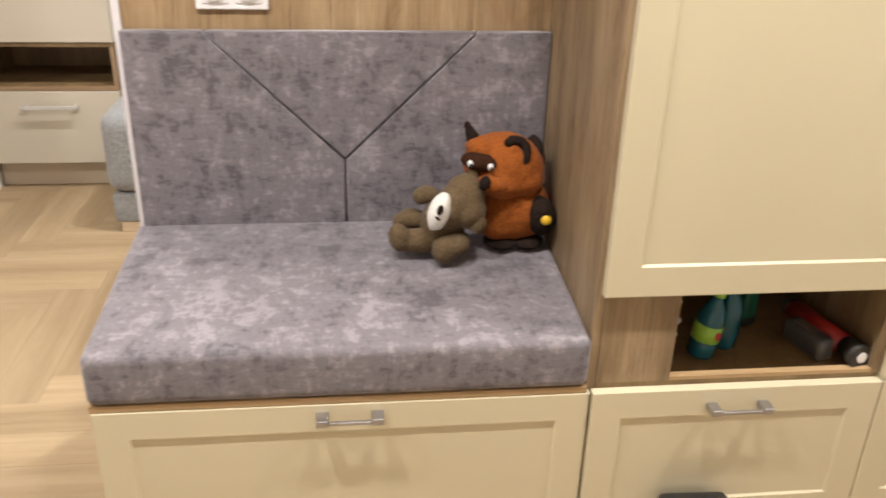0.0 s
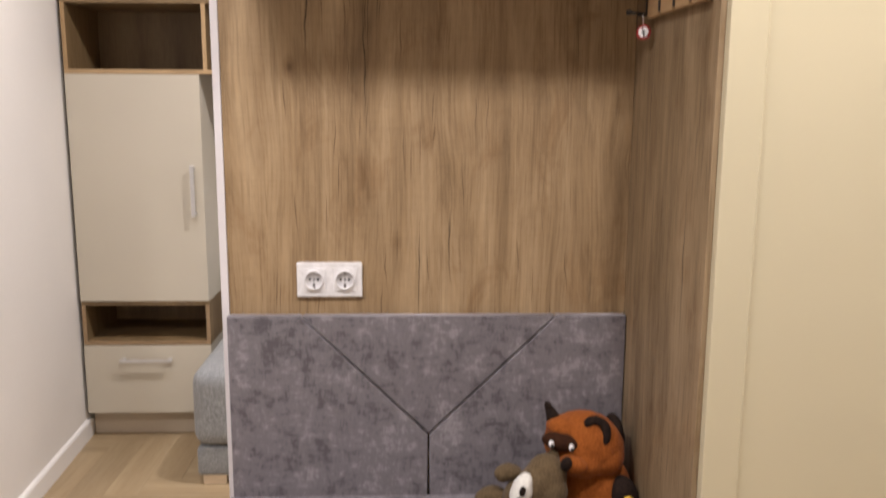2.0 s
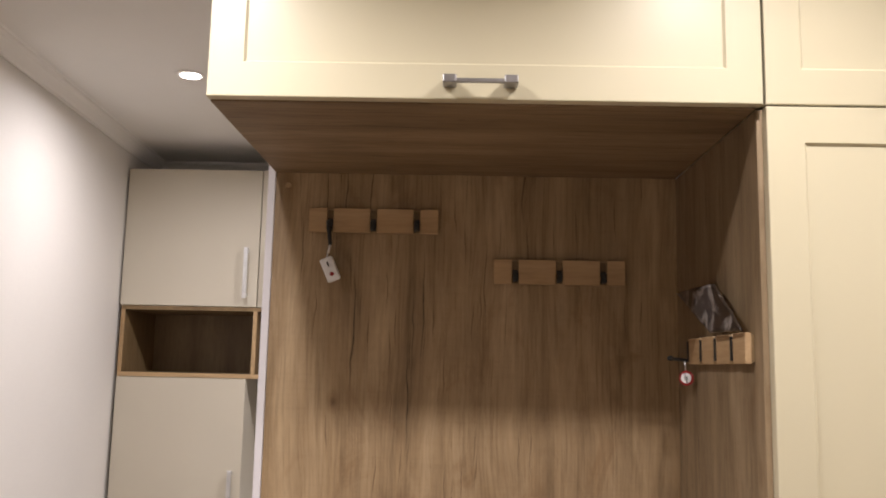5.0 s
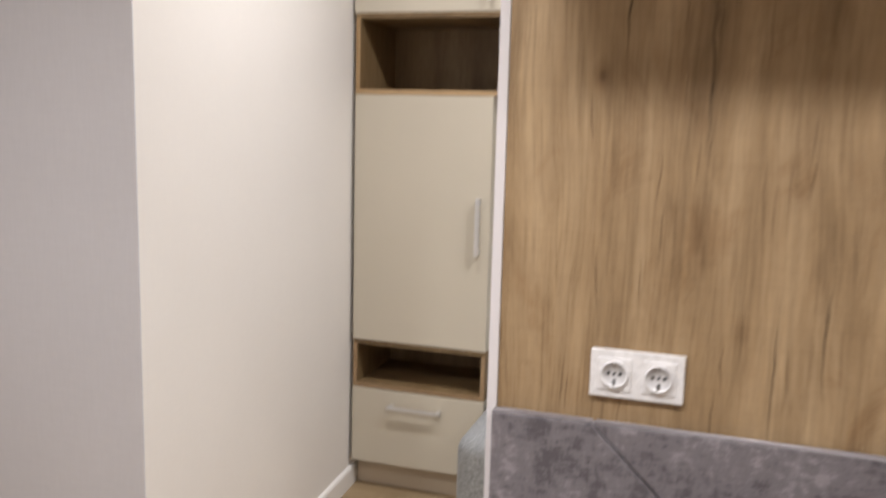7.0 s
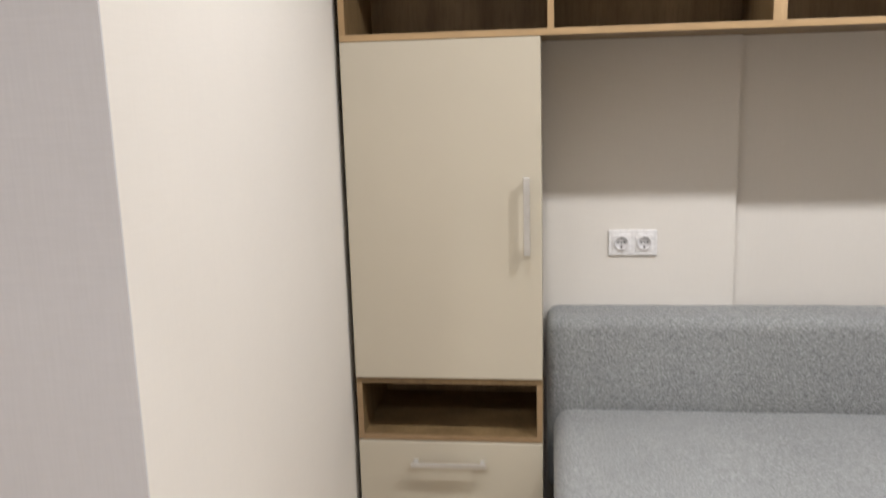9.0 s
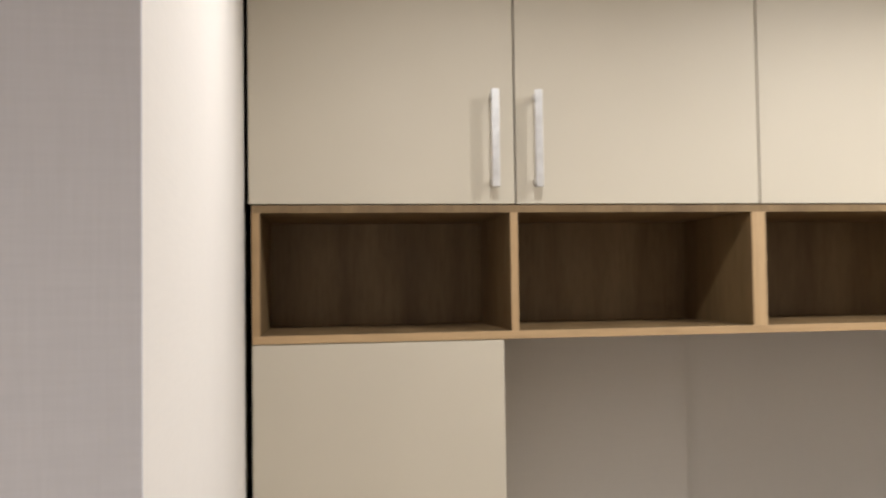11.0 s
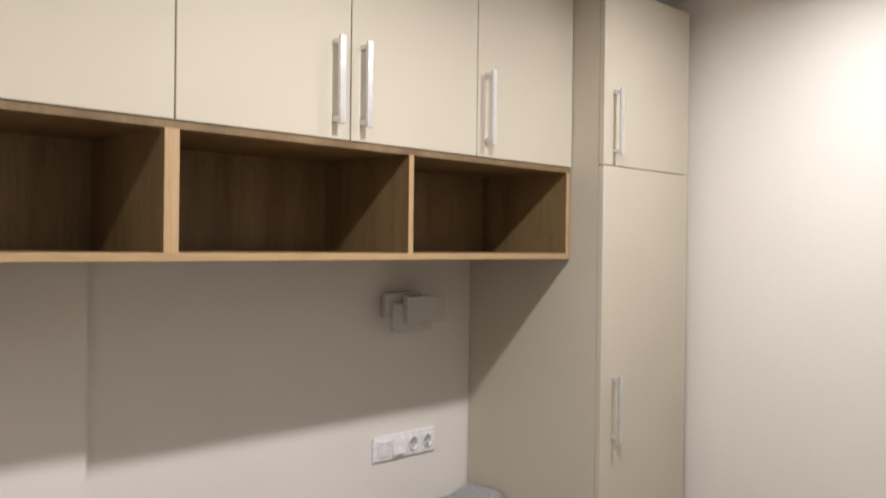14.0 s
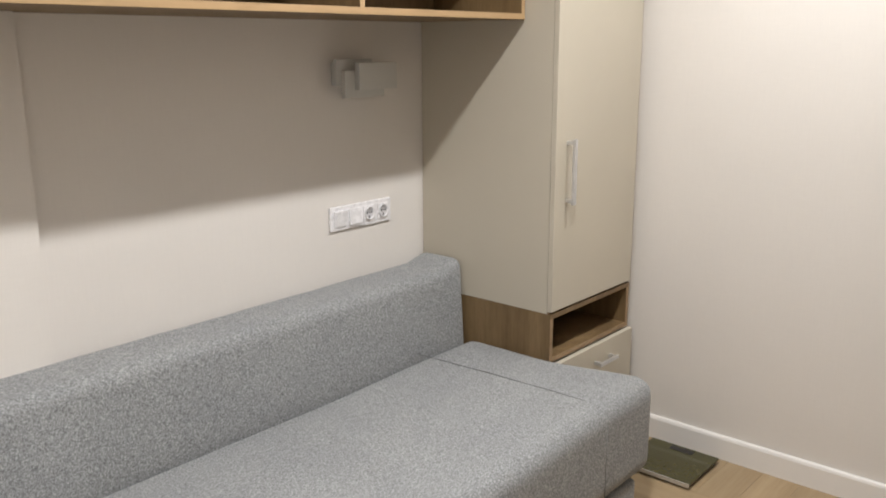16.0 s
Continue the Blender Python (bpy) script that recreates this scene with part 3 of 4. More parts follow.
part("post", box(0.5265, 0.676, 1.2215, 1.60, 0.386, 0.5855), OAK_SHADED, wardrobe, "oak facing beside the open compartment")
part("niche_side", box(1.104, 1.121, 1.2215, 1.629, 0.386, 0.5855), OAK_SHADED, wardrobe)
part("niche_floor", box(0.5265, 1.121, 1.2215, 1.629, 0.3695, 0.3858), SHELF_SHADED, wardrobe, "oak compartment floor")
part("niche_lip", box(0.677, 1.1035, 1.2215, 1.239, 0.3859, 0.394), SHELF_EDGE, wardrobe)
part("niche_back", box(0.677, 1.1035, 1.60, 1.629, 0.386, 0.5855), OAK_SHADED, wardrobe)
part("drawer_box", box(0.527, 1.121, 1.222, 1.629, 0.0, 0.369), CREAM, wardrobe)
wdr = framed_front("drawer_front", WX0, WX1 - 0.001, 0.032, 0.3755, 1.200, CREAM, wardrobe)
bow_handle(wdr, 0.752, 0.883, 0.338, 1.200)

second = thing("wardrobe", "tall cream framed wardrobe next to the open compartment", "wardrobe")
part("carcass", box(1.1225, 1.995, 1.222, 1.756, 0.0, 2.53), CREAM, second)
part("side_edge", box(1.1225, 1.136, 1.2205, 1.2218, 0.386, 0.586), OAK_SHADED, second)
for z0, z1, nm in ((0.032, 0.3755, "drawer_front"), (0.379, 2.0585, "door"), (2.062, 2.53, "top_door")):
    framed_front(nm, 1.1245, 1.72, z0, z1, 1.200, CREAM, second)
    framed_front(nm, 1.7225, 1.994, z0, z1, 1.200, CREAM, second)

double_socket("white double earthed socket on the oak panel", -0.26, 1.0535, 1.75)


# ---- hall: hook rails and what hangs there ----
def hook_rail(label, m, hooks=(0.165, 0.5, 0.835), length=0.296, height=0.0555, folded=False):
    """A pine rail of four blocks on a dark backing strip, with a folding black hook in each gap; it faces -y at the origin."""
    t = thing("hook_rail", label, "hook rail", "pine hook rails")
    part("backing", box(0.002, length - 0.002, -0.006, -0.0005, -height + 0.003, -0.003), SHELF_SHADED, t)
    stops = [0.0] + [v for c in hooks for v in (c * length - 0.0075, c * length + 0.0075)] + [length]
    for a, b in zip(stops[::2], stops[1::2]):
        if b - a < 0.004:
            continue
        part("block", box(a, b, -0.017, -0.0062, -height, 0, bevel=0.0012), PINE, t)
    for c in hooks:
        bm = bmesh.new()
        x = c * length
        add_box(bm, x - 0.0055, x + 0.0055, -0.0182 if folded else -0.012, -0.0062, -height + 0.006, -0.004 if folded else -height * 0.42, bevel=0.001)
        if not folded:
            add_box(bm, x - 0.0060, x + 0.0060, -0.030, -0.011, -height + 0.004, -height + 0.013, bevel=0.002)
            add_box(bm, x - 0.0060, x + 0.0060, -0.034, -0.026, -height + 0.003, -height + 0.026, bevel=0.0035)
        part("hook", bm, BLACK, t, "black folding hook")
    t.matrix_world = m
    return t


hook_rail("pine rail with three black folding hooks on oak", pose(-0.334, 1.75, 1.9725))
hook_rail("pine rail with three black folding hooks on oak", pose(0.090, 1.75, 1.862))
hook_rail("pine hook rail on the niche side with a hook folded out", pose(0.508, 1.620, 1.685, 0, 0, -90), (0.018, 0.275, 0.535, 0.800), 0.362, 0.0525, True)

fob = thing("key_fob", "white key fob with a red button on a dark strap", "key fob")
body = box(-0.0155, 0.0155, -0.006, 0.006, -0.0285, 0.0285, bevel=0.0052, steps=3)
bmesh.ops.transform(body, matrix=pose(-0.2790, 1.722, 1.830, 0, -24, 0), verts=body.verts)
shell = rounded(part("shell", body, PLASTIC, fob))
dot = bmesh.new()
c = pose(-0.2790, 1.722, 1.830, 0, -24, 0)
add_rod(dot, c @ Vector((0, -0.0058, -0.012)), c @ Vector((0, -0.0072, -0.012)), 0.0048, 0.0044, 16)
part("button", dot, RED, shell, "red round button")
led = bmesh.new()
add_rod(led, c @ Vector((0, -0.0058, 0.006)), c @ Vector((0, -0.0064, 0.018)), 0.0016, 0.0016, 8)
part("indicator", led, BLACK, shell)
strap = bmesh.new()
add_rod(strap, (-0.2855, 1.720, 1.928), (-0.281, 1.721, 1.885), 0.005, 0.004, 10)
add_rod(strap, (-0.281, 1.721, 1.888), (-0.285, 1.722, 1.868), 0.003, 0.0025, 10, 1)
add_rod(strap, (-0.285, 1.722, 1.870), (-0.2885, 1.722, 1.853), 0.0018, 0.0018, 8, 1)
part("strap", strap, (BLACK, STEEL), fob, "dark strap with a steel ring")

badge = thing("keyring_badge", "round red and white badge hanging from a hook", "keyring")
disc = bmesh.new()
add_rod(disc, (0.487, 1.609, 1.605), (0.4845, 1.605, 1.605), 0.0152, 0.0152, 28, 0)
add_rod(disc, (0.4846, 1.6052, 1.605), (0.4838, 1.6039, 1.605), 0.0108, 0.0108, 28, 1)
for dz, dx in ((0.003, -0.0035), (-0.003, 0.003)):
    add_box(disc, 0.4825 + dx * 0.3, 0.4836 + dx * 0.3, 1.5995 - dx, 1.6045 - dx, 1.605 + dz - 0.0072, 1.605 + dz + 0.0066, slot=2)
part("disc", disc, (RED, PLASTIC, BLACK), badge)
ring = bmesh.new()
add_rod(ring, (0.484, 1.607, 1.620), (0.482, 1.605, 1.640), 0.0012, 0.0012, 8)
part("ring", ring, STEEL, badge)
peg = bmesh.new()
add_rod(peg, (0.489, 1.613, 1.641), (0.455, 1.613, 1.645), 0.0035, 0.0035, 12)
add_ball(peg, (0.455, 1.613, 1.645), (0.007, 0.006, 0.006), detail=2)
tagged(part("coat_hook", peg, BLACK), "black hook folded out from the rail", "hook")


def crumpled(nx, ny, corners, seed, amount):
    """A creased sheet stretched between four corners."""
    bm = bmesh.new()
    a, b, c2, d = (Vector(v) for v in corners)
    grid = []
    for j in range(ny + 1):
        row = []
        for i in range(nx + 1):
            u, v = i / nx, j / ny
            p = (a * (1 - u) + b * u) * (1 - v) + (d * (1 - u) + c2 * u) * v
            q = noise.noise_vector(p * 26 + Vector((seed, 0, 0)))
            r = noise.noise_vector(p * 70 + Vector((0, seed, 0)))
            row.append(bm.verts.new(p + q * amount + r * amount * 0.35))
        grid.append(row)
    for j in range(ny):
        for i in range(nx):
            bm.faces.new((grid[j][i], grid[j][i + 1], grid[j + 1][i + 1], grid[j + 1][i]))
    return bm


def foil_material():
    m, t, b = material("printed_film", 0.32)
    n = noisy(t, coords(t), 8, 5, 0.6, 0.8)
    t.links.new(ramp(t, n, [(0.34, (0.16, 0.13, 0.11)), (0.41, (0.022, 0.015, 0.011)), (0.52, (0.035, 0.024, 0.018)), (0.57, (0.30, 0.27, 0.25)), (0.63, (0.06, 0.05, 0.05))]), b.inputs["Base Color"])
    b.inputs["Coat Weight"].default_value = 0.15
    return m


FILM = foil_material()
packet = part("film_packet", crumpled(18, 14, ((0.476, 1.622, 1.782), (0.484, 1.395, 1.780), (0.484, 1.245, 1.688), (0.476, 1.392, 1.689)), 3.0, 0.0016), FILM)
solid = packet.modifiers.new("thickness", "SOLIDIFY")
solid.thickness = 0.004
rounded(packet)
tagged(packet, "crumpled printed plastic packet tucked over the hook rail", "packet")


# ---- hall: soft toys on the bench ----
def fuzz(bm, amount, scale):
    for v in bm.verts:
        v.co += noise.noise_vector(v.co * scale) * amount
    return bm


def stuffed(name, parent, balls, mat, label="", amount=0.0018):
    """One sewn piece of a soft toy: stuffed lobes grown into each other, with an uneven pile."""
    bm = bmesh.new()
    for centre, radii, turn in balls:
        add_ball(bm, centre, radii, turn, 0, 3)
    ob = part(name, bm, mat, parent, label)
    blend = ob.modifiers.new("blend", "REMESH")
    blend.mode, blend.voxel_size = "VOXEL", 0.004 if len(balls) < 6 else 0.003
    ease = ob.modifiers.new("ease", "SMOOTH")
    ease.factor, ease.iterations = 0.5, 9 if len(balls) < 6 else 3
    bpy.context.view_layer.update()
    grown = bpy.data.meshes.new_from_object(ob.evaluated_get(bpy.context.evaluated_depsgraph_get()))
    ob.modifiers.clear()
    ob.data = grown
    for v in grown.vertices:
        v.co += noise.noise_vector(v.co * 45) * amount + noise.noise_vector(v.co * 210) * 0.0008
    return rounded(ob)


def eye(parent, centre, out):
    white = rounded(part("eye", add_ball(bmesh.new(), centre, (0.0060, 0.004, 0.0090), (0, -12, 0)), PLASTIC, parent, "white plastic eye"))
    c = Vector(centre) + Vector(out)
    part("pupil", add_ball(bmesh.new(), c, (0.0040, 0.003, 0.0058), (0, 0, 0)), BLACK, white, "black pupil")


LEVEL = (0, 0, 0)
bear = thing("plush_bear", "rust-brown plush bear with dark face patch leaning in the bench corner", "soft toy")
stuffed("body", bear, [((0.417, 1.615, 0.602), (0.088, 0.078, 0.078), LEVEL), ((0.386, 1.590, 0.590), (0.052, 0.050, 0.058), LEVEL)], PLUSH_RUST)
head = stuffed("head", bear, [((0.392, 1.606, 0.706), (0.092, 0.076, 0.074), (0, 10, 0)), ((0.378, 1.567, 0.685), (0.060, 0.046, 0.040), (0, 8, 0)), ((0.425, 1.585, 0.684), (0.054, 0.050, 0.046), LEVEL), ((0.338, 1.588, 0.752), (0.036, 0.036, 0.026), (0, 12, 0))], PLUSH_RUST)
stuffed("face_patch", head, [((0.333, 1.556, 0.731), (0.047, 0.026, 0.021), (0, 12, 0))], PLUSH_BROWN, "dark brown face patch")
stuffed("muzzle", head, [((0.356, 1.531, 0.690), (0.034, 0.026, 0.020), (0, 14, 0))], PLUSH_RUST)
rounded(part("nose", add_ball(bmesh.new(), (0.335, 1.506, 0.702), (0.0125, 0.010, 0.0165), (0, 10, 0)), PLUSH_DARK, head, "black plush nose"))
eye(head, (0.307, 1.5335, 0.735), (0.001, -0.0036, -0.003))
eye(head, (0.350, 1.5290, 0.728), (0.001, -0.0036, -0.003))
spike = bmesh.new()
add_rod(spike, (0.325, 1.600, 0.758), (0.310, 1.600, 0.792), 0.019, 0.0095, 16)
add_ball(spike, (0.3085, 1.600, 0.796), (0.0085, 0.009, 0.013), (0, -18, 0))
rounded(part("ear", fuzz(spike, 0.0015, 70), PLUSH_DARK, head, "dark brown folded ear"))
rim = [((0.406 + 0.025 * math.cos(radians(w)), 1.556 + 0.008 * math.sin(radians(w)), 0.750 + 0.027 * math.sin(radians(w))), (0.0105, 0.010, 0.0105), LEVEL) for w in range(125, -71, -13)]
stuffed("ear", head, rim, PLUSH_DARK, "rounded ear with a dark brown rim", 0.0012)
stuffed("ear_lining", head, [((0.402, 1.560, 0.748), (0.022, 0.012, 0.021), (0, 30, 0))], PLUSH_RUST, "", 0.001)
stuffed("nape", head, [((0.462, 1.628, 0.702), (0.026, 0.050, 0.066), LEVEL)], PLUSH_DARK, "dark brown back of the head")
paw = stuffed("arm", bear, [((0.473, 1.560, 0.603), (0.034, 0.036, 0.047), (0, -8, 0))], PLUSH_DARK, "dark brown arm")
rounded(part("button", add_ball(bmesh.new(), (0.476, 1.5205, 0.608), (0.0115, 0.006, 0.0115)), YELLOW, paw, "yellow round button"))
stuffed("foot", bear, [((0.392, 1.582, 0.535), (0.044, 0.044, 0.015), LEVEL)], PLUSH_DARK, "dark brown foot")
stuffed("foot", bear, [((0.447, 1.582, 0.535), (0.042, 0.044, 0.015), LEVEL)], PLUSH_DARK, "dark brown foot")

cub = thing("plush_bear", "small olive-brown plush bear with a white muzzle, slumped on the seat", "soft toy")
stuffed("body", cub, [((0.258, 1.566, 0.592), (0.052, 0.052, 0.060), (0, 24, 0))], PLUSH_OLIVE)
face = stuffed("head", cub, [((0.294, 1.538, 0.652), (0.048, 0.048, 0.062), (0, 22, 0)), ((0.272, 1.528, 0.642), (0.040, 0.042, 0.052), (0, 20, 0)), ((0.306, 1.520, 0.634), (0.036, 0.038, 0.040), (0, 20, 0))], PLUSH_OLIVE)
stuffed("muzzle", face, [((0.2400, 1.503, 0.640), (0.0240, 0.028, 0.045), (0, 17, 0))], PLUSH_WHITE, "fluffy white muzzle", 0.002)
rounded(part("nose", add_ball(bmesh.new(), (0.2390, 1.4775, 0.654), (0.0068, 0.006, 0.0115), (0, 12, 0)), PLUSH_DARK, face, "black nose"))
rounded(part("mouth", add_ball(bmesh.new(), (0.2345, 1.4770, 0.636), (0.0078, 0.004, 0.0030), (0, 38, 0)), PLUSH_DARK, face, "black stitched mouth"))
stuffed("ear", face, [((0.313, 1.543, 0.703), (0.015, 0.012, 0.017), (0, 20, 0))], PLUSH_OLIVE, "", 0.0015)
stuffed("ear", face, [((0.322, 1.500, 0.612), (0.020, 0.016, 0.022), (0, 20, 0))], PLUSH_OLIVE, "", 0.0015)
stuffed("arm", cub, [((0.226, 1.585, 0.649), (0.029, 0.024, 0.018), (0, 14, 0)), ((0.208, 1.585, 0.644), (0.020, 0.020, 0.019), LEVEL)], PLUSH_OLIVE)
stuffed("arm", cub, [((0.190, 1.592, 0.588), (0.036, 0.026, 0.023), (0, 6, 0)), ((0.168, 1.592, 0.580), (0.022, 0.022, 0.024), LEVEL)], PLUSH_OLIVE)
stuffed("leg", cub, [((0.200, 1.545, 0.556), (0.056, 0.030, 0.027), (0, 6, 0)), ((0.158, 1.535, 0.568), (0.024, 0.026, 0.034), (0, -14, 0))], PLUSH_OLIVE)
stuffed("leg", cub, [((0.274, 1.518, 0.560), (0.038, 0.040, 0.027), (0, -14, 0)), ((0.252, 1.500, 0.553), (0.027, 0.026, 0.032), LEVEL)], PLUSH_OLIVE)


# ---- hall: things in the open compartment ----
def bottle(label, x, y, lean=0, labelled=True):
    t = thing("bottle", label, "bottle", "teal bottles")
    glass = bmesh.new()
    lathe(glass, [(0.028, 0), (0.033, 0.006), (0.033, 0.05), (0.030, 0.062), (0.033, 0.075), (0.033, 0.105), (0.024, 0.132), (0.013, 0.150), (0.013, 0.158)], (0, 0, 0))
    part("body", glass, TEAL, t)
    if labelled:
        band = bmesh.new()
        lathe(band, [(0.0336, 0.045), (0.0336, 0.088)], (0, 0, 0))
        part("label", band, LABEL_GREEN, t, "lime green paper label")
        mark = bmesh.new()
        add_ball(mark, (0.012, -0.0315, 0.068), (0.010, 0.003, 0.011), detail=2)
        part("mark", mark, RED, t)
    cap = bmesh.new()
    lathe(cap, [(0.0145, 0.1585), (0.0145, 0.172), (0.012, 0.175)], (0, 0, 0))
    part("cap", cap, LABEL_GREEN, t)
    t.matrix_world = pose(x, y, 0.3864 + 0.024 * math.sin(radians(lean)), 0, lean, 0) @ Matrix.Scale(0.87, 4)
    return t


bottle("teal bottle with lime green label and cap", 0.772, 1.307, 9)
bottle("plain teal bottle with a lime green cap", 0.836, 1.345, 3, False)

sp = thing("green_case", "dark green plastic case lying behind the bottles", "case")
bm = box(-0.022, 0.022, -0.045, 0.045, 0, 0.125, bevel=0.012, steps=3)
part("shell", bm, GREEN, sp)
bm = box(-0.023, 0.023, -0.046, 0.046, -0.0005, 0.03, bevel=0.010)
part("foot", bm, BLACK, sp)
sp.matrix_world = pose(0.912, 1.455, 0.3868, 0, 0, 24)

tin = thing("grey_tin", "dark grey metal tin with a grey label", "tin")
part("shell", box(-0.020, 0.020, -0.056, 0.056, 0, 0.050, bevel=0.010, steps=3), DARK_METAL, tin)
part("label", box(-0.012, 0.012, -0.015, 0.040, 0.0501, 0.0510), GREY_METAL, tin)
tin.matrix_world = pose(1.014, 1.318, 0.3862, 0, 0, 14)

torch = thing("flashlight", "red and black flashlight lying on its side", "flashlight")
bm = bmesh.new()
add_rod(bm, (0, -0.05, 0.028), (0, 0.11, 0.028), 0.024, 0.024, 24)
part("barrel", bm, RED, torch)
bm = bmesh.new()
add_rod(bm, (0, -0.052, 0.028), (0, -0.098, 0.028), 0.0245, 0.0275, 24)
part("head", bm, BLACK, torch, "black lamp head")
bm = bmesh.new()
add_rod(bm, (0, -0.0985, 0.028), (0, -0.100, 0.028), 0.012, 0.012, 20)
part("button", bm, PLASTIC, torch)
bm = bmesh.new()
add_rod(bm, (0, 0.111, 0.028), (0, 0.135, 0.028), 0.022, 0.018, 24)
part("tail", bm, BLACK, torch)
torch.matrix_world = pose(1.064, 1.328, 0.3862, 0, 0, 12)

junk = thing("charger", "black charger with a coiled cable in the corner", "charger")
part("block", box(-0.022, 0.022, -0.04, 0.04, 0, 0.09, bevel=0.006), BLACK, junk)
cable = bpy.data.curves.new("cable", "CURVE")
cable.dimensions, cable.bevel_depth = "3D", 0.0035
line = cable.splines.new("NURBS")
line.points.add(11)
for i, p in enumerate(line.points):
    p.co = (0.018 * math.cos(i * 1.7), -0.055 + 0.012 * math.sin(i * 1.3), 0.012 + 0.011 * i, 1)
line.use_endpoint_u = True
cob = new("cable", cable)
cable.materials.append(SOCKET_GREY)
cob.parent = junk
junk.matrix_world = pose(0.712, 1.42, 0.3862, 0, 0, 20)

bag = thing("black_pouch", "black fabric pouch standing before the drawer", "pouch")
bm = box(-0.074, 0.074, -0.03, 0.03, 0.0, 0.136, bevel=0.016, steps=3)
fuzz(bm, 0.003, 20)
rounded(part("body", bm, BLACK, bag))
bm = bmesh.new()
add_rod(bm, (-0.072, 0, 0.124), (-0.100, 0.0, 0.098), 0.004, 0.004, 8)
part("strap", bm, BLACK, bag)
bag.matrix_world = pose(0.745, 1.155, 0.0005, 0, 0, -4)

cap = bmesh.new()
add_rod(cap, (-0.388, 1.7495, 2.028), (-0.388, 1.7475, 2.028), 0.006, 0.005, 16)
tagged(part("screw_cap", cap, SHELF_EDGE), "pale round screw cap on the oak panel", "screw cap")


# ---- room: the built-in wall of cabinets ----
YF, YR = 3.344, 3.223
Z_SHELF, Z_DOORS, Z_TOP = 1.554, 1.849, 2.430


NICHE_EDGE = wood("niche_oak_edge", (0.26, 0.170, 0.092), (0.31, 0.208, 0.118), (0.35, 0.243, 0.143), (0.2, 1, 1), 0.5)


def niche_box(parent, x0, x1, z0, z1, y0, y1, t=0.016, left=True, right=True):
    """The oak lining of an open compartment, board by board: shade put into the inner boards' colour, lighter front
    edges.
    """
    part("bottom_board", box(x0, x1, y0 + 0.001, y1, z0, z0 + t), SHELF_SHADED, parent)
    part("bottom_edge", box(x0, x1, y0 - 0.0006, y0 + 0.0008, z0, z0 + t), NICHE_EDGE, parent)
    part("top_board", box(x0, x1, y0 + 0.001, y1, z1 - t, z1), SHELF_SHADED, parent)
    part("top_edge", box(x0, x1, y0 - 0.0006, y0 + 0.0008, z1 - t, z1), SHELF_SHADED, parent)
    part("back_board", box(x0, x1, y1 - 0.006, y1 - 0.0005, z0 + t, z1 - t), SHELF_SHADED, parent)
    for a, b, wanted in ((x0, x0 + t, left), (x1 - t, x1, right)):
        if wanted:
            part("side_board", box(a, b, y0 + 0.001, y1 - 0.0065, z0 + t, z1 - t), SHELF_SHADED, parent)
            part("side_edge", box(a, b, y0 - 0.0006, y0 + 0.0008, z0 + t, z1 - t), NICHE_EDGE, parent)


def tall_cabinet_left():
    t = thing("tall_cabinet", "beige cabinet with an open oak niche over a drawer", "cabinet")
    x0, x1 = -1.395, -0.859
    part("plinth", box(x0, x1 - 0.01, 3.408, 3.42, 0.001, 0.1145), PLINTH, t)
    part("lower_box", box(x0, x1, YF + 0.0185, 3.72, 0.115, 0.4195), BEIGE, t)
    d = flat_front("drawer_front", x0, x1, 0.1165, 0.4165, YF, BEIGE, t)
    bar_handle(d, (-1.232, 0.358), (-1.026, 0.358), YF)
    niche_box(t, x0, x1, 0.420, 0.6095, YF + 0.006, 3.72)
    part("upper_box", box(x0, x1, YF + 0.0185, 3.72, 0.610, Z_SHELF - 0.0005), BEIGE, t)
    d = flat_front("door", x0, x1, 0.612, Z_SHELF - 0.002, YF, BEIGE, t)
    bar_handle(d, (-0.898, 0.982), (-0.898, 1.180), YF)
    return t


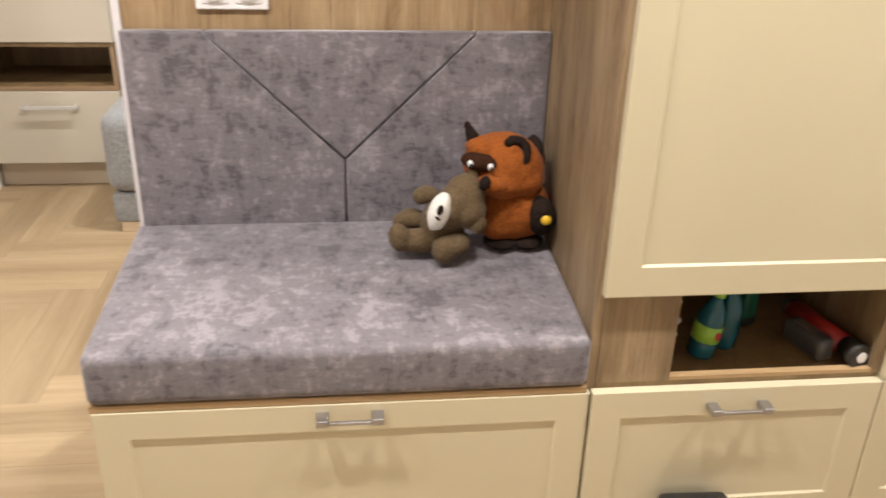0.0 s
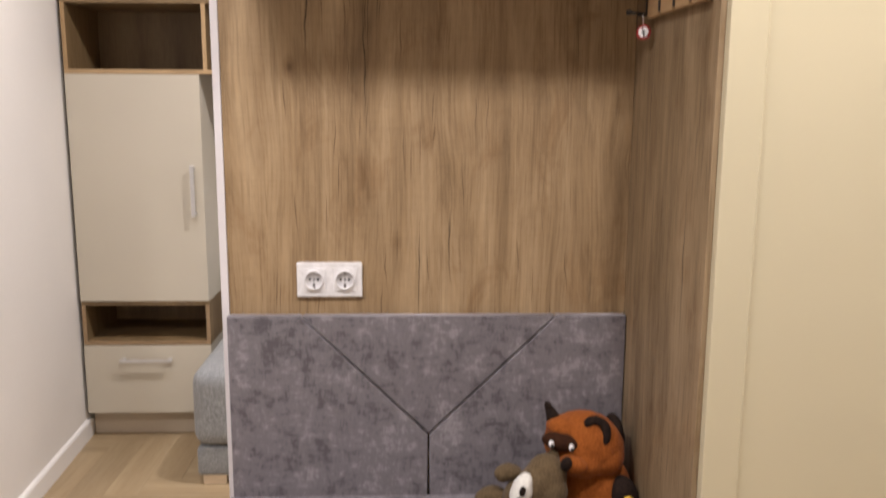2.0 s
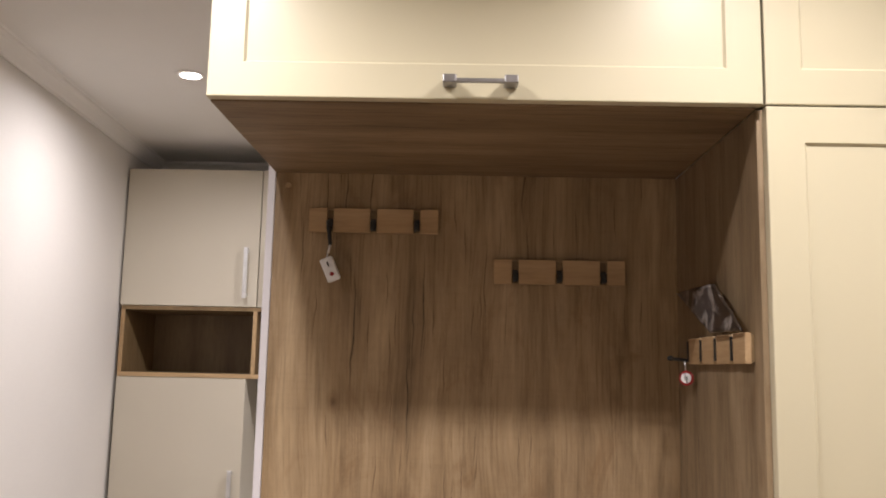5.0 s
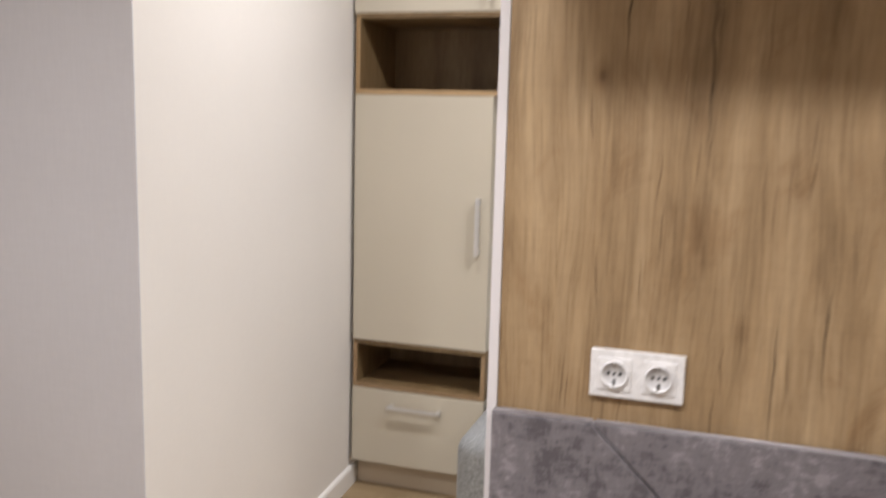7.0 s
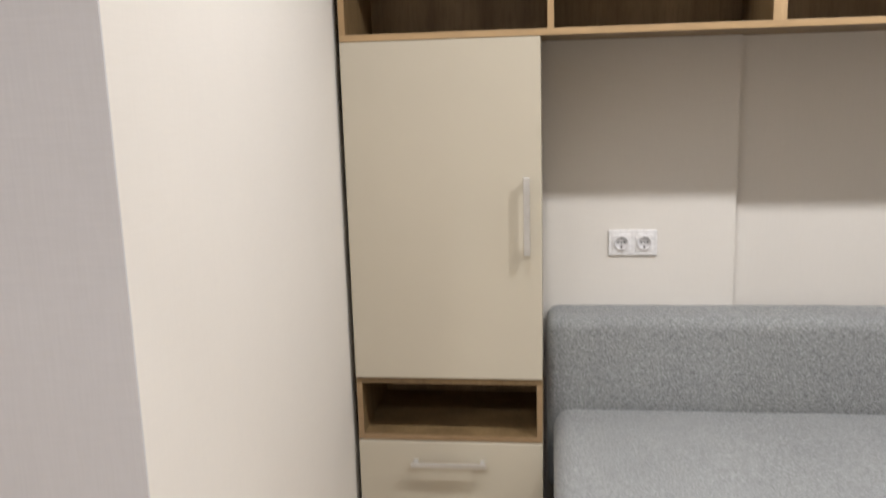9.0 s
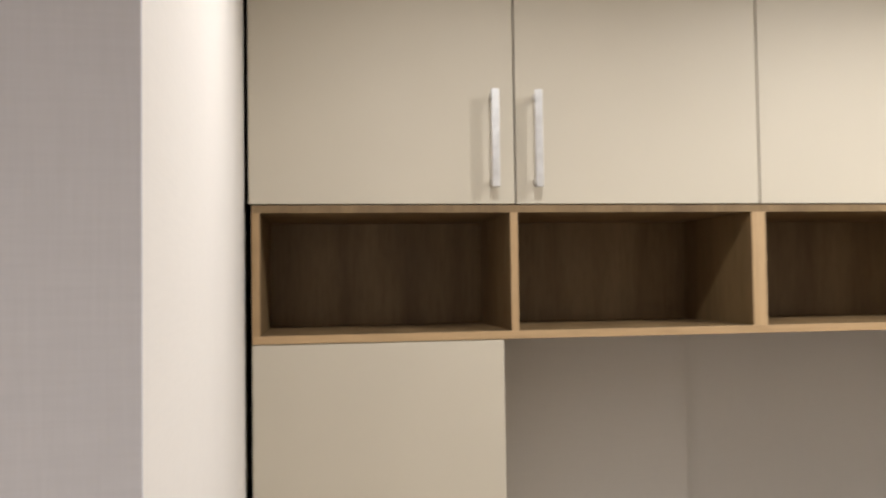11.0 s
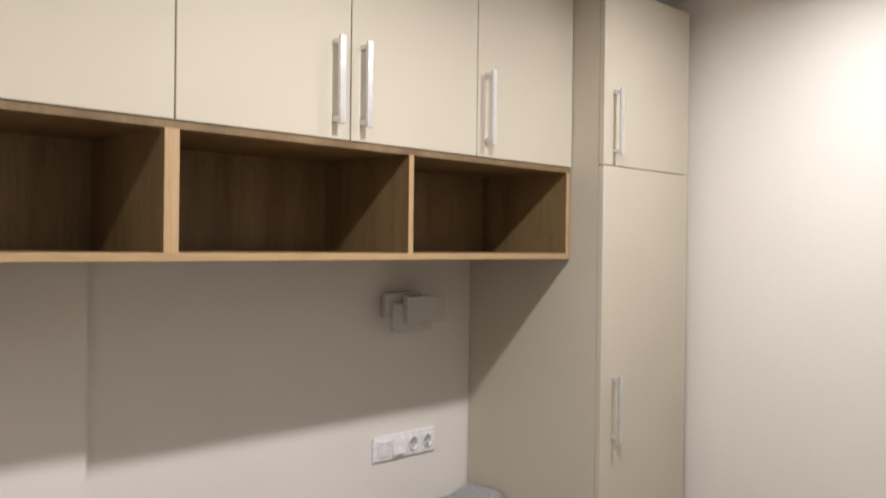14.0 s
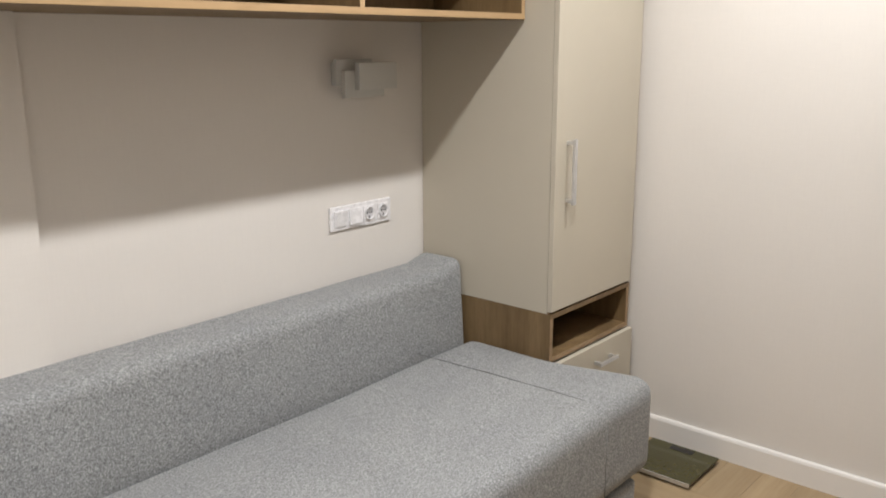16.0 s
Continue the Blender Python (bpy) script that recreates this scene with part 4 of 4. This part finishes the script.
def overhead_row():
    shelf = thing("open_shelf", "row of open oak compartments under the wall cabinets", "shelf")
    x0, x1, t = -1.395, 1.112, 0.0165
    z0, z1, y0, y1 = Z_SHELF, Z_DOORS - 0.002, YF + 0.003, 3.715
    part("bottom_board", box(x0, x1, y0 + 0.001, y1, z0, z0 + t + 0.001), SHELF_SHADED, shelf)
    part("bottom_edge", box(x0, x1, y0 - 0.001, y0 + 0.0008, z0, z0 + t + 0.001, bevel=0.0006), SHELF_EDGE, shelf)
    part("top_board", box(x0, x1, y0 + 0.001, y1, z1 - t, z1), SHELF_SHADED, shelf)
    part("back_board", box(x0, x1, y1 - 0.006, y1 - 0.0005, z0 + t + 0.001, z1 - t), SHELF_SHADED, shelf)
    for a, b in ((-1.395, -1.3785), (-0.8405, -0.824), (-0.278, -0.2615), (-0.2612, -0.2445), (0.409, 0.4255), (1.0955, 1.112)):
        part("divider", box(a, b, y0 + 0.001, y1 - 0.0065, z0 + t + 0.001, z1 - t), SHELF_SHADED, shelf)
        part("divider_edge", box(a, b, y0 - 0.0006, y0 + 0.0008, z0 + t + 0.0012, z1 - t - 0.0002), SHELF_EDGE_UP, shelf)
    part("end_filler", box(1.1123, 1.1203, y0 + 0.012, 3.788, z0, z1), SHELF_SHADED, shelf)
    part("back_filler", box(-0.2638, 1.1120, y1 + 0.0002, 3.788, z0, z0 + t), SHELF_SHADED, shelf)
    edges = (-1.403, -0.828, -0.257, 0.208, 0.667, 1.119)
    handles = (-0.877, -0.781, 0.158, 0.243, 0.706)
    for i in range(5):
        c = thing("wall_cabinet", "beige flat-fronted wall cabinet with a steel bar handle", "cabinet", "wall cabinets")
        a, b = edges[i], edges[i + 1]
        part("carcass", box(a + 0.006, b - 0.0005, YF + 0.0185, 3.7555 if i < 2 else 3.7885, Z_DOORS, Z_TOP - 0.002), BEIGE, c)
        d = flat_front("door", a + 0.002, b - 0.002, Z_DOORS, Z_TOP, YF, BEIGE, c)
        bar_handle(d, (handles[i], 1.890), (handles[i], 2.089), YF)


def tall_cabinet_right():
    t = thing("tall_cabinet", "deep beige cabinet with an open oak niche near the floor", "cabinet")
    x0, x1 = 1.1205, 1.643
    part("side", box(x0, x0 + 0.017, YR + 0.019, Y_BACK - 0.002, 0.614, Z_TOP - 0.004), BEIGE, t)
    part("body", box(x0 + 0.0172, x1, YR + 0.019, Y_BACK - 0.002, 0.614, Z_TOP - 0.004), BEIGE, t)
    d = flat_front("top_door", x0, x1, 1.853, Z_TOP - 0.004, YR, BEIGE, t)
    bar_handle(d, (1.177, 1.892), (1.177, 2.091), YR)
    d = flat_front("door", x0, x1, 0.6225, 1.850, YR, BEIGE, t)
    bar_handle(d, (1.186, 0.982), (1.186, 1.180), YR)
    niche_box(t, x0, x1, 0.445, 0.6135, YR + 0.004, Y_BACK - 0.002)
    part("base_side", box(x0, x0 + 0.016, YR + 0.004, Y_BACK - 0.002, 0.0, 0.4445), SHELF_SHADED, t)
    part("base_body", box(x0 + 0.0165, x1, YR + 0.019, Y_BACK - 0.002, 0.08, 0.4445), BEIGE, t)
    d = flat_front("drawer_front", x0, x1 + 0.012, 0.09, 0.436, YR - 0.012, BEIGE, t)
    bar_handle(d, (1.385, 0.372), (1.495, 0.372), YR - 0.012, STEEL)
    part("plinth", box(x0 + 0.0165, x1, YR + 0.05, YR + 0.065, 0.001, 0.0795), PLINTH, t)
    part("wall_filler", box(x1 + 0.0005, X_RIGHT - 0.001, YR + 0.045, YR + 0.06, 0.0, Z_TOP - 0.004), BEIGE, t)
    return t


tall_cabinet_left()
overhead_row()
tall_cabinet_right()


# ---- room: sofa ----
SEAM = plain("seam_thread", (0.20, 0.205, 0.21), 0.9)
def puffed(x0, x1, y0, y1, z0, z1, radius, bulge=0.004, cuts=10):
    """An upholstered block: rounded edges and faces that swell slightly."""
    bm = box(x0, x1, y0, y1, z0, z1)
    bmesh.ops.bevel(bm, geom=list(bm.edges), offset=radius, segments=5, profile=0.5, affect="EDGES")
    cx, cy, cz = (x0 + x1) / 2, (y0 + y1) / 2, (z0 + z1) / 2
    bmesh.ops.subdivide_edges(bm, edges=[e for e in bm.edges if e.calc_length() > 0.15], cuts=cuts, use_grid_fill=True)
    for v in bm.verts:
        u = (1 - (2 * (v.co.x - cx) / (x1 - x0)) ** 2) * (1 - (2 * (v.co.y - cy) / (y1 - y0)) ** 2)
        if v.co.z > z1 - 0.004:
            v.co.z += bulge * max(0, u) + 0.0015 * noise.noise(v.co * 9)
    return bm


sofa = thing("sofa", "grey melange sofa without arms, low back against the wall", "sofa")
SX0 = -0.828
SY0, SY1 = 2.868, 3.786
rounded(part("base", puffed(SX0 + 0.012, 1.105, SY0 + 0.012, SY1, 0.040, 0.152, 0.012, 0), SOFA_CLOTH, sofa))
seat_bm = puffed(SX0, 1.192, SY0, 3.56, 0.153, 0.458, 0.055)
for v in seat_bm.verts:
    if v.co.z > 0.3:
        v.co.z += 0.012 * max(0.0, min(1.0, (v.co.x - 0.45) / 0.4))
    if v.co.x > 0.7:
        k = max(0.0, min(1.0, (v.co.y - 2.93) / 0.28))
        v.co.x -= 0.077 * k * (v.co.x - 0.7) / 0.49
sofa_seat = rounded(part("seat", seat_bm, SOFA_CLOTH, sofa))
line = [(0.852, 3.59, 0.4705), (0.868, 3.30, 0.4732), (0.882, 3.05, 0.4718), (0.886, 2.945, 0.4702), (0.887, 2.905, 0.4620), (0.887, 2.8795, 0.444), (0.887, 2.8685, 0.420), (0.887, 2.867, 0.17)]
stitch = bmesh.new()
for p0, p1 in zip(line, line[1:]):
    add_rod(stitch, p0, p1, 0.0011, 0.0011, 8)
part("seam", stitch, SEAM, sofa_seat, "dark stitched seam")
back_bm = puffed(SX0 - 0.018, 1.1165, 3.592, SY1, 0.155, 0.721, 0.036, 0.004, 24)
for v in back_bm.verts:
    if v.co.y < 3.68:
        v.co.y -= 0.018 * min(1.0, max(0.0, (0.70 - v.co.z) / 0.25))
    if v.co.z > 0.45:
        edge = max(0.0, v.co.x - 1.01) / 0.106
        v.co.z += 0.006 * min(1.0, max(0.0, v.co.x - 0.2)) * (v.co.z - 0.45) / 0.26
        v.co.z += 0.032 * min(1.0, edge) ** 1.5 * (v.co.z - 0.45) / 0.26
rounded(part("back", back_bm, SOFA_CLOTH, sofa))
for fx, fy in ((SX0 + 0.03, SY0 + 0.02), (1.00, SY0 + 0.02), (SX0 + 0.03, SY1 - 0.12), (1.00, SY1 - 0.12)):
    part("foot", box(fx, fx + 0.09, fy, fy + 0.09, 0.0005, 0.0395, bevel=0.002), BEIGE_WOOD, sofa, "pale wooden block foot")


# ---- room: fixtures and small things ----
double_socket("white double earthed socket above the sofa", -0.652, 0.9265, Y_PIER)

sw = thing("switch_strip", "white strip of two switches and two sockets", "switch")
SWX, SWZ, SWW, SWH = 0.669, 0.9285, 0.277, 0.080
part("frame", box(SWX, SWX + SWW, Y_BACK - 0.009, Y_BACK - 0.0005, SWZ - SWH / 2, SWZ + SWH / 2, bevel=0.0025), PLASTIC, sw)
for i in range(4):
    cx = SWX + SWW * (0.145 + 0.237 * i)
    yy = Y_BACK - 0.0088
    if i < 2:
        bm = box(cx - 0.0265, cx + 0.0265, yy - 0.005, yy, SWZ - 0.0265, SWZ + 0.0265, bevel=0.002)
        for v in bm.verts:
            if v.co.y < yy - 0.002 and (v.co.z < SWZ) == (i == 1):
                v.co.y -= 0.006
        part("rocker", bm, PLASTIC, sw)
    else:
        plate, holes = box(cx - 0.0265, cx + 0.0265, yy - 0.003, yy, SWZ - 0.0265, SWZ + 0.0265, bevel=0.0015), bmesh.new()
        socket_insert(plate, holes, cx, SWZ, yy - 0.003)
        well = part("socket_insert", plate, (PLASTIC, SOCKET_GREY), sw)
        part("contact", holes, (HOLE, GREY_METAL), well, "dark pin holes and metal clips")

sconce = thing("wall_sconce", "matt white sconce of three overlapping plates", "wall lamp")
part("mount", box(0.70, 0.86, 3.752, Y_BACK - 0.0005, 1.355, 1.425), SCONCE, sconce)
part("plate", box(0.676, 0.830, 3.738, 3.7518, 1.356, 1.436, bevel=0.001), SCONCE, sconce)
part("plate", box(0.696, 0.866, 3.722, 3.7378, 1.318, 1.402, bevel=0.001), SCONCE, sconce)
part("plate", box(0.737, 0.903, 3.700, 3.7218, 1.342, 1.426, bevel=0.001), SCONCE, sconce)

low = thing("wall_socket", "white single earthed socket low on the wall", "socket")
bm = box(-0.0405, 0.0405, -0.0095, -0.0005, -0.0405, 0.0405, bevel=0.0025)
part("frame", bm, PLASTIC, low)
plate, holes = box(-0.0275, 0.0275, -0.012, -0.0093, -0.0275, 0.0275, bevel=0.0015), bmesh.new()
socket_insert(plate, holes, 0, 0, -0.012)
well = part("socket_insert", plate, (PLASTIC, SOCKET_GREY), low)
part("contact", holes, (HOLE, GREY_METAL), well, "dark pin holes and metal clips")
low.matrix_world = pose(XL_NEAR + (XL_FAR - XL_NEAR) * (2.235 - Y_CORNER) / 1.95, 2.235, 0.302, 0, 0, 92.1)

scales = thing("bathroom_scale", "flat olive glass bathroom scale on the oak floor", "scale")
part("glass", box(-0.131, 0.131, -0.121, 0.125, 0.0165, 0.0225, bevel=0.0015), SCALE_GLASS, scales)
part("rim", box(-0.131, 0.131, -0.1255, -0.1215, 0.008, 0.023, bevel=0.001), STEEL, scales, "brushed steel front edge")
part("display", box(-0.045, 0.045, 0.080, 0.112, 0.0226, 0.0231), BLACK, scales)
part("body", box(-0.125, 0.125, -0.115, 0.115, 0.003, 0.0162), BLACK, scales)
for fx in (-0.1, 0.1):
    for fy in (-0.09, 0.09):
        bm = bmesh.new()
        add_rod(bm, (fx, fy, 0.0), (fx, fy, 0.0029), 0.014, 0.014, 16)
        part("foot", bm, BLACK, scales)
scales.matrix_world = pose(1.524, 2.965, 0.0005, 0, 0, -90)

LIGHTS = [(x, y) for x, y in ROOM_LAMPS + HALL_LAMPS]
# The last fitting belongs to the added, unseen hall lamp.
for lx, ly in LIGHTS:
    lamp = thing("downlight_fitting", "round white recessed ceiling downlight, lit", "ceiling light", "ceiling downlights")
    bm = bmesh.new()
    lathe(bm, [(0.032, 0.0), (0.033, -0.004), (0.044, -0.005), (0.047, -0.001), (0.047, 0.0)], (lx, ly, CEIL - 0.0005))
    part("ring", bm, TRIM_WHITE, lamp)
    bm = bmesh.new()
    add_rod(bm, (lx, ly, CEIL - 0.0055), (lx, ly, CEIL - 0.0065), 0.031, 0.031, 28)
    part("lens", bm, LAMP_GLOW, lamp, "glowing frosted lens")


# ---- floor planks, herringbone along the walls ----
W, N, GAP = 0.128, 5, 0.0003
plank_mesh = mesh_of("plank", box(-W * N / 2 + GAP, W * N / 2 - GAP, -W / 2 + GAP, W / 2 - GAP, -0.0118, 0.0, bevel=0.0004, steps=1), PLANK)
floor = tagged(new("floor"), "pale oak laminate laid in a square herringbone", "floor", kind="structure")
for i in range(-30, 20):
    for j in range(-16, 34):
        k = (i - j) % (2 * N)
        if k == 0:
            cx, cy, turn = (i + N / 2) * W, (j + 0.5) * W, 0
        elif k == 2 * N - 1:
            cx, cy, turn = (i + 0.5) * W, (j + N / 2) * W, 90
        else:
            continue
        if not (-3.2 < cx < 2.15 and -1.15 < cy < 3.95) or (cx < -1.72 and cy > 2.3) or (cx > 1.95 and cy > 2.2):
            continue
        ob = new("plank", plank_mesh)
        ob.parent = floor
        ob.matrix_world = pose(cx, cy, 0, 0, 0, turn + (180 if (i * 7 + j * 3) % 2 else 0))
